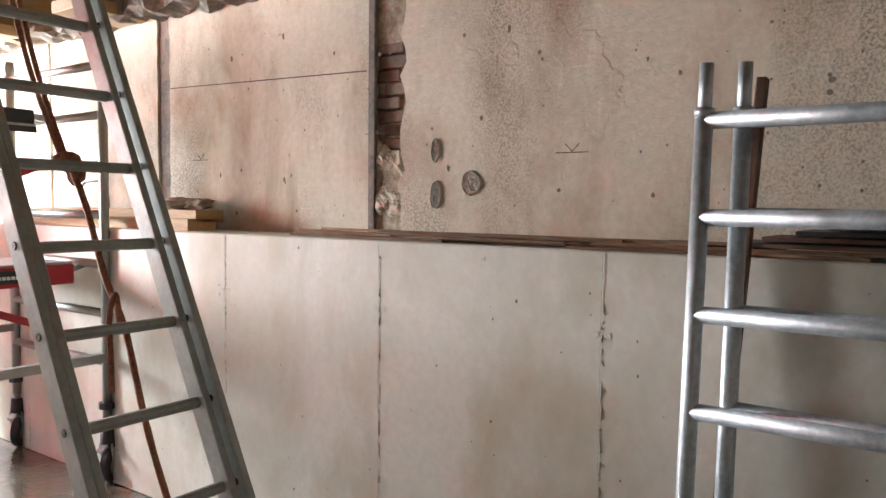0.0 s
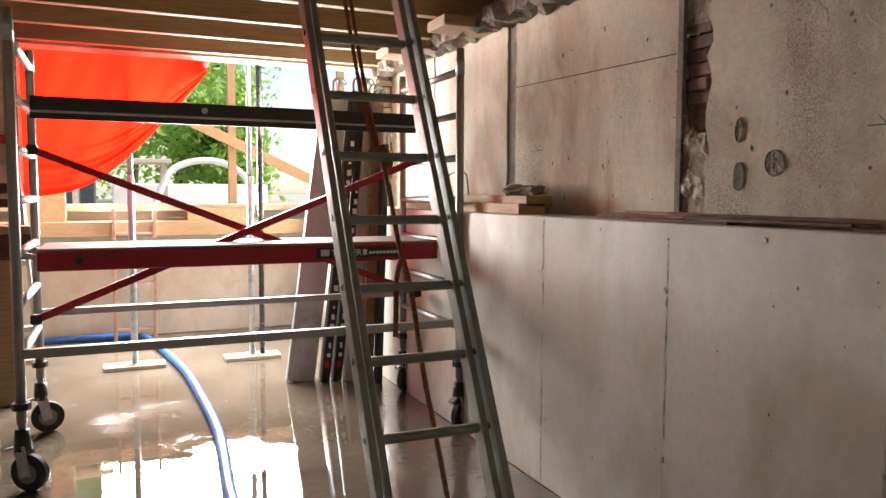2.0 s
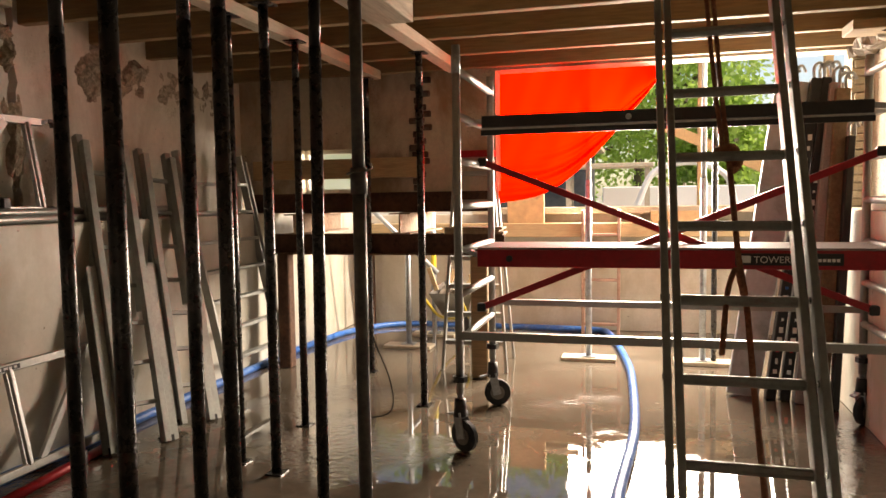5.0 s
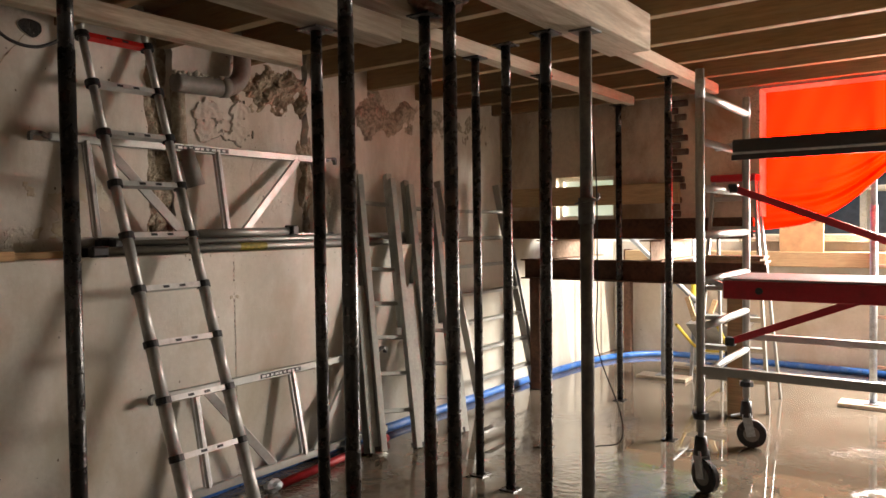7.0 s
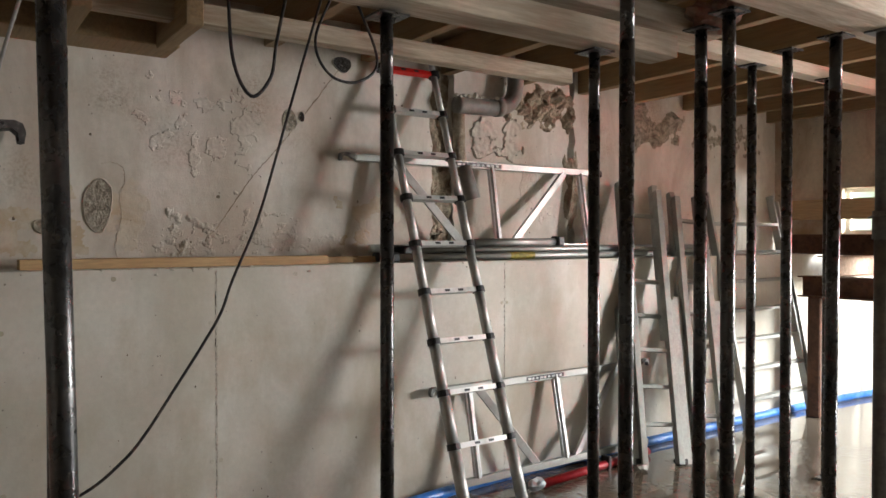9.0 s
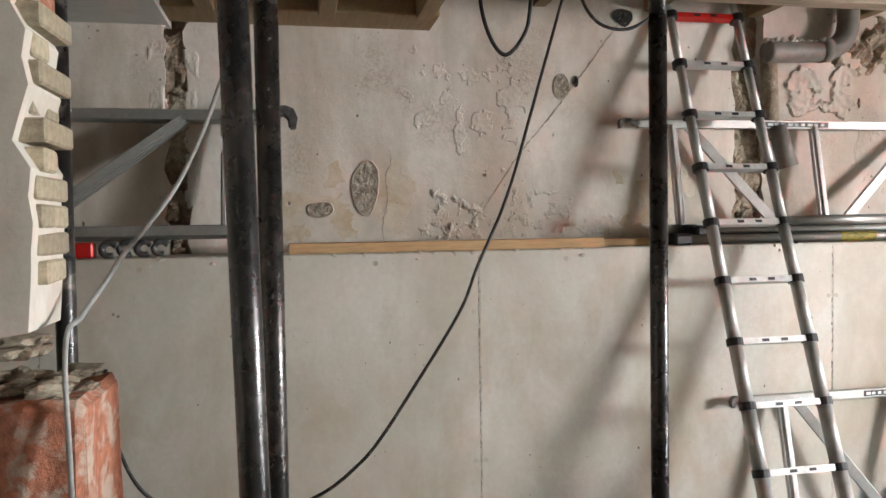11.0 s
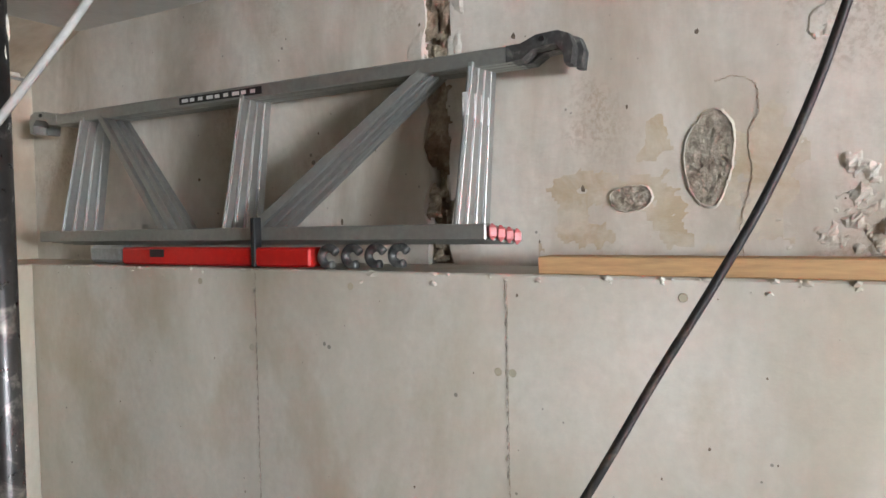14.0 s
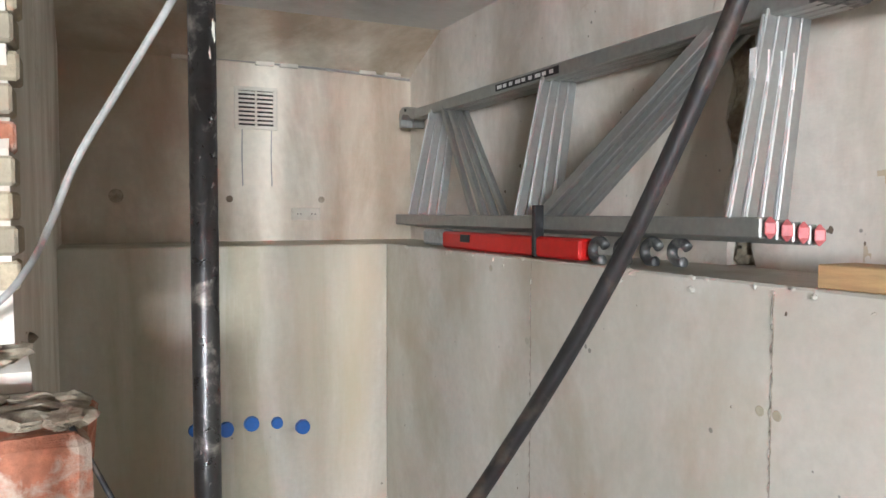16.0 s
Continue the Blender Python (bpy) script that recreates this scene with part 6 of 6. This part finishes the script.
# pencil marks on the render
bm = B()
for y, z in ((0.70, 1.83), (1.7, 1.95), (3.0, 1.86)):
    box(bm, 2.1685, 2.1695, y - 0.07, y + 0.07, z - 0.002, z + 0.002)
    bar(bm, (2.169, y - 0.03, z + 0.035), (2.169, y, z + 0.004), 0.001, 0.003)
    bar(bm, (2.169, y + 0.03, z + 0.035), (2.169, y, z + 0.004), 0.001, 0.003)
bar(bm, (2.169, 1.76, 2.245), (2.169, 3.28, 2.285), 0.001, 0.006)
part("pencil_marks", bm, PENCIL, right_skin)

# ---- wheelbarrow in the far corner ----
wb = thing("wheelbarrow", -1.75, 6.9, 0, "site wheelbarrow with rubble standing in the extension", "wheelbarrow")
bm = B()
t0 = [bm.verts.new(p) for p in ((-1.84, 6.5, 0.58), (-1.36, 6.5, 0.58), (-1.32, 7.3, 0.62), (-1.88, 7.3, 0.62))]
b0 = [bm.verts.new(p) for p in ((-1.74, 6.7, 0.32), (-1.46, 6.7, 0.32), (-1.44, 7.1, 0.32), (-1.76, 7.1, 0.32))]
bm.faces.new(b0)
for i in range(4):
    j = (i + 1) % 4
    bm.faces.new((t0[i], t0[j], b0[j], b0[i]))
bmesh.ops.solidify(bm, geom=bm.faces[:], thickness=0.008)
part("tray", bm, PVC, wb)
part("mortar_load", lump(B(), -1.60, 6.92, 0.55, 0.22, 0.30, 0.10, 0.4, 3), HEADSTONE, wb)
part("wheel", tube(B(), (-1.65, 7.42, 0.18), (-1.55, 7.42, 0.18), 0.18, seg=20), RUBBER, wb)
for x in (-1.80, -1.40):
    part("handle", sweep(B(), [(x, 6.1, 0.62), (x * 0.5 - 0.8 + (x + 1.6) * 0.3, 6.7, 0.30), (-1.6 + (x + 1.6) * 0.3, 7.42, 0.18)], 0.016, 8, 6), material("yellow_handle", (0.45, 0.33, 0.03), 0.5), wb)
    part("leg", bar(B(), (x, 6.6, 0.34), (x, 6.55, 0.0), 0.03, 0.03), GALV, wb)
for k, (x, y, dx, h) in enumerate(((-1.78, 6.62, -0.10, 0.24), (-1.70, 6.80, 0.06, 0.20), (-1.50, 6.72, 0.12, 0.17), (-1.44, 6.95, -0.05, 0.14))):
    tagged(part("wood_offcut", bar(B(), (x, y, 0.60), (x + dx, y + 0.05, 0.60 + h), 0.05, 0.022, (0, 1, 0), 0.002), TIMBERX), "splintered wood offcut sticking out of the wheelbarrow load", "timber", "offcuts in the wheelbarrow")
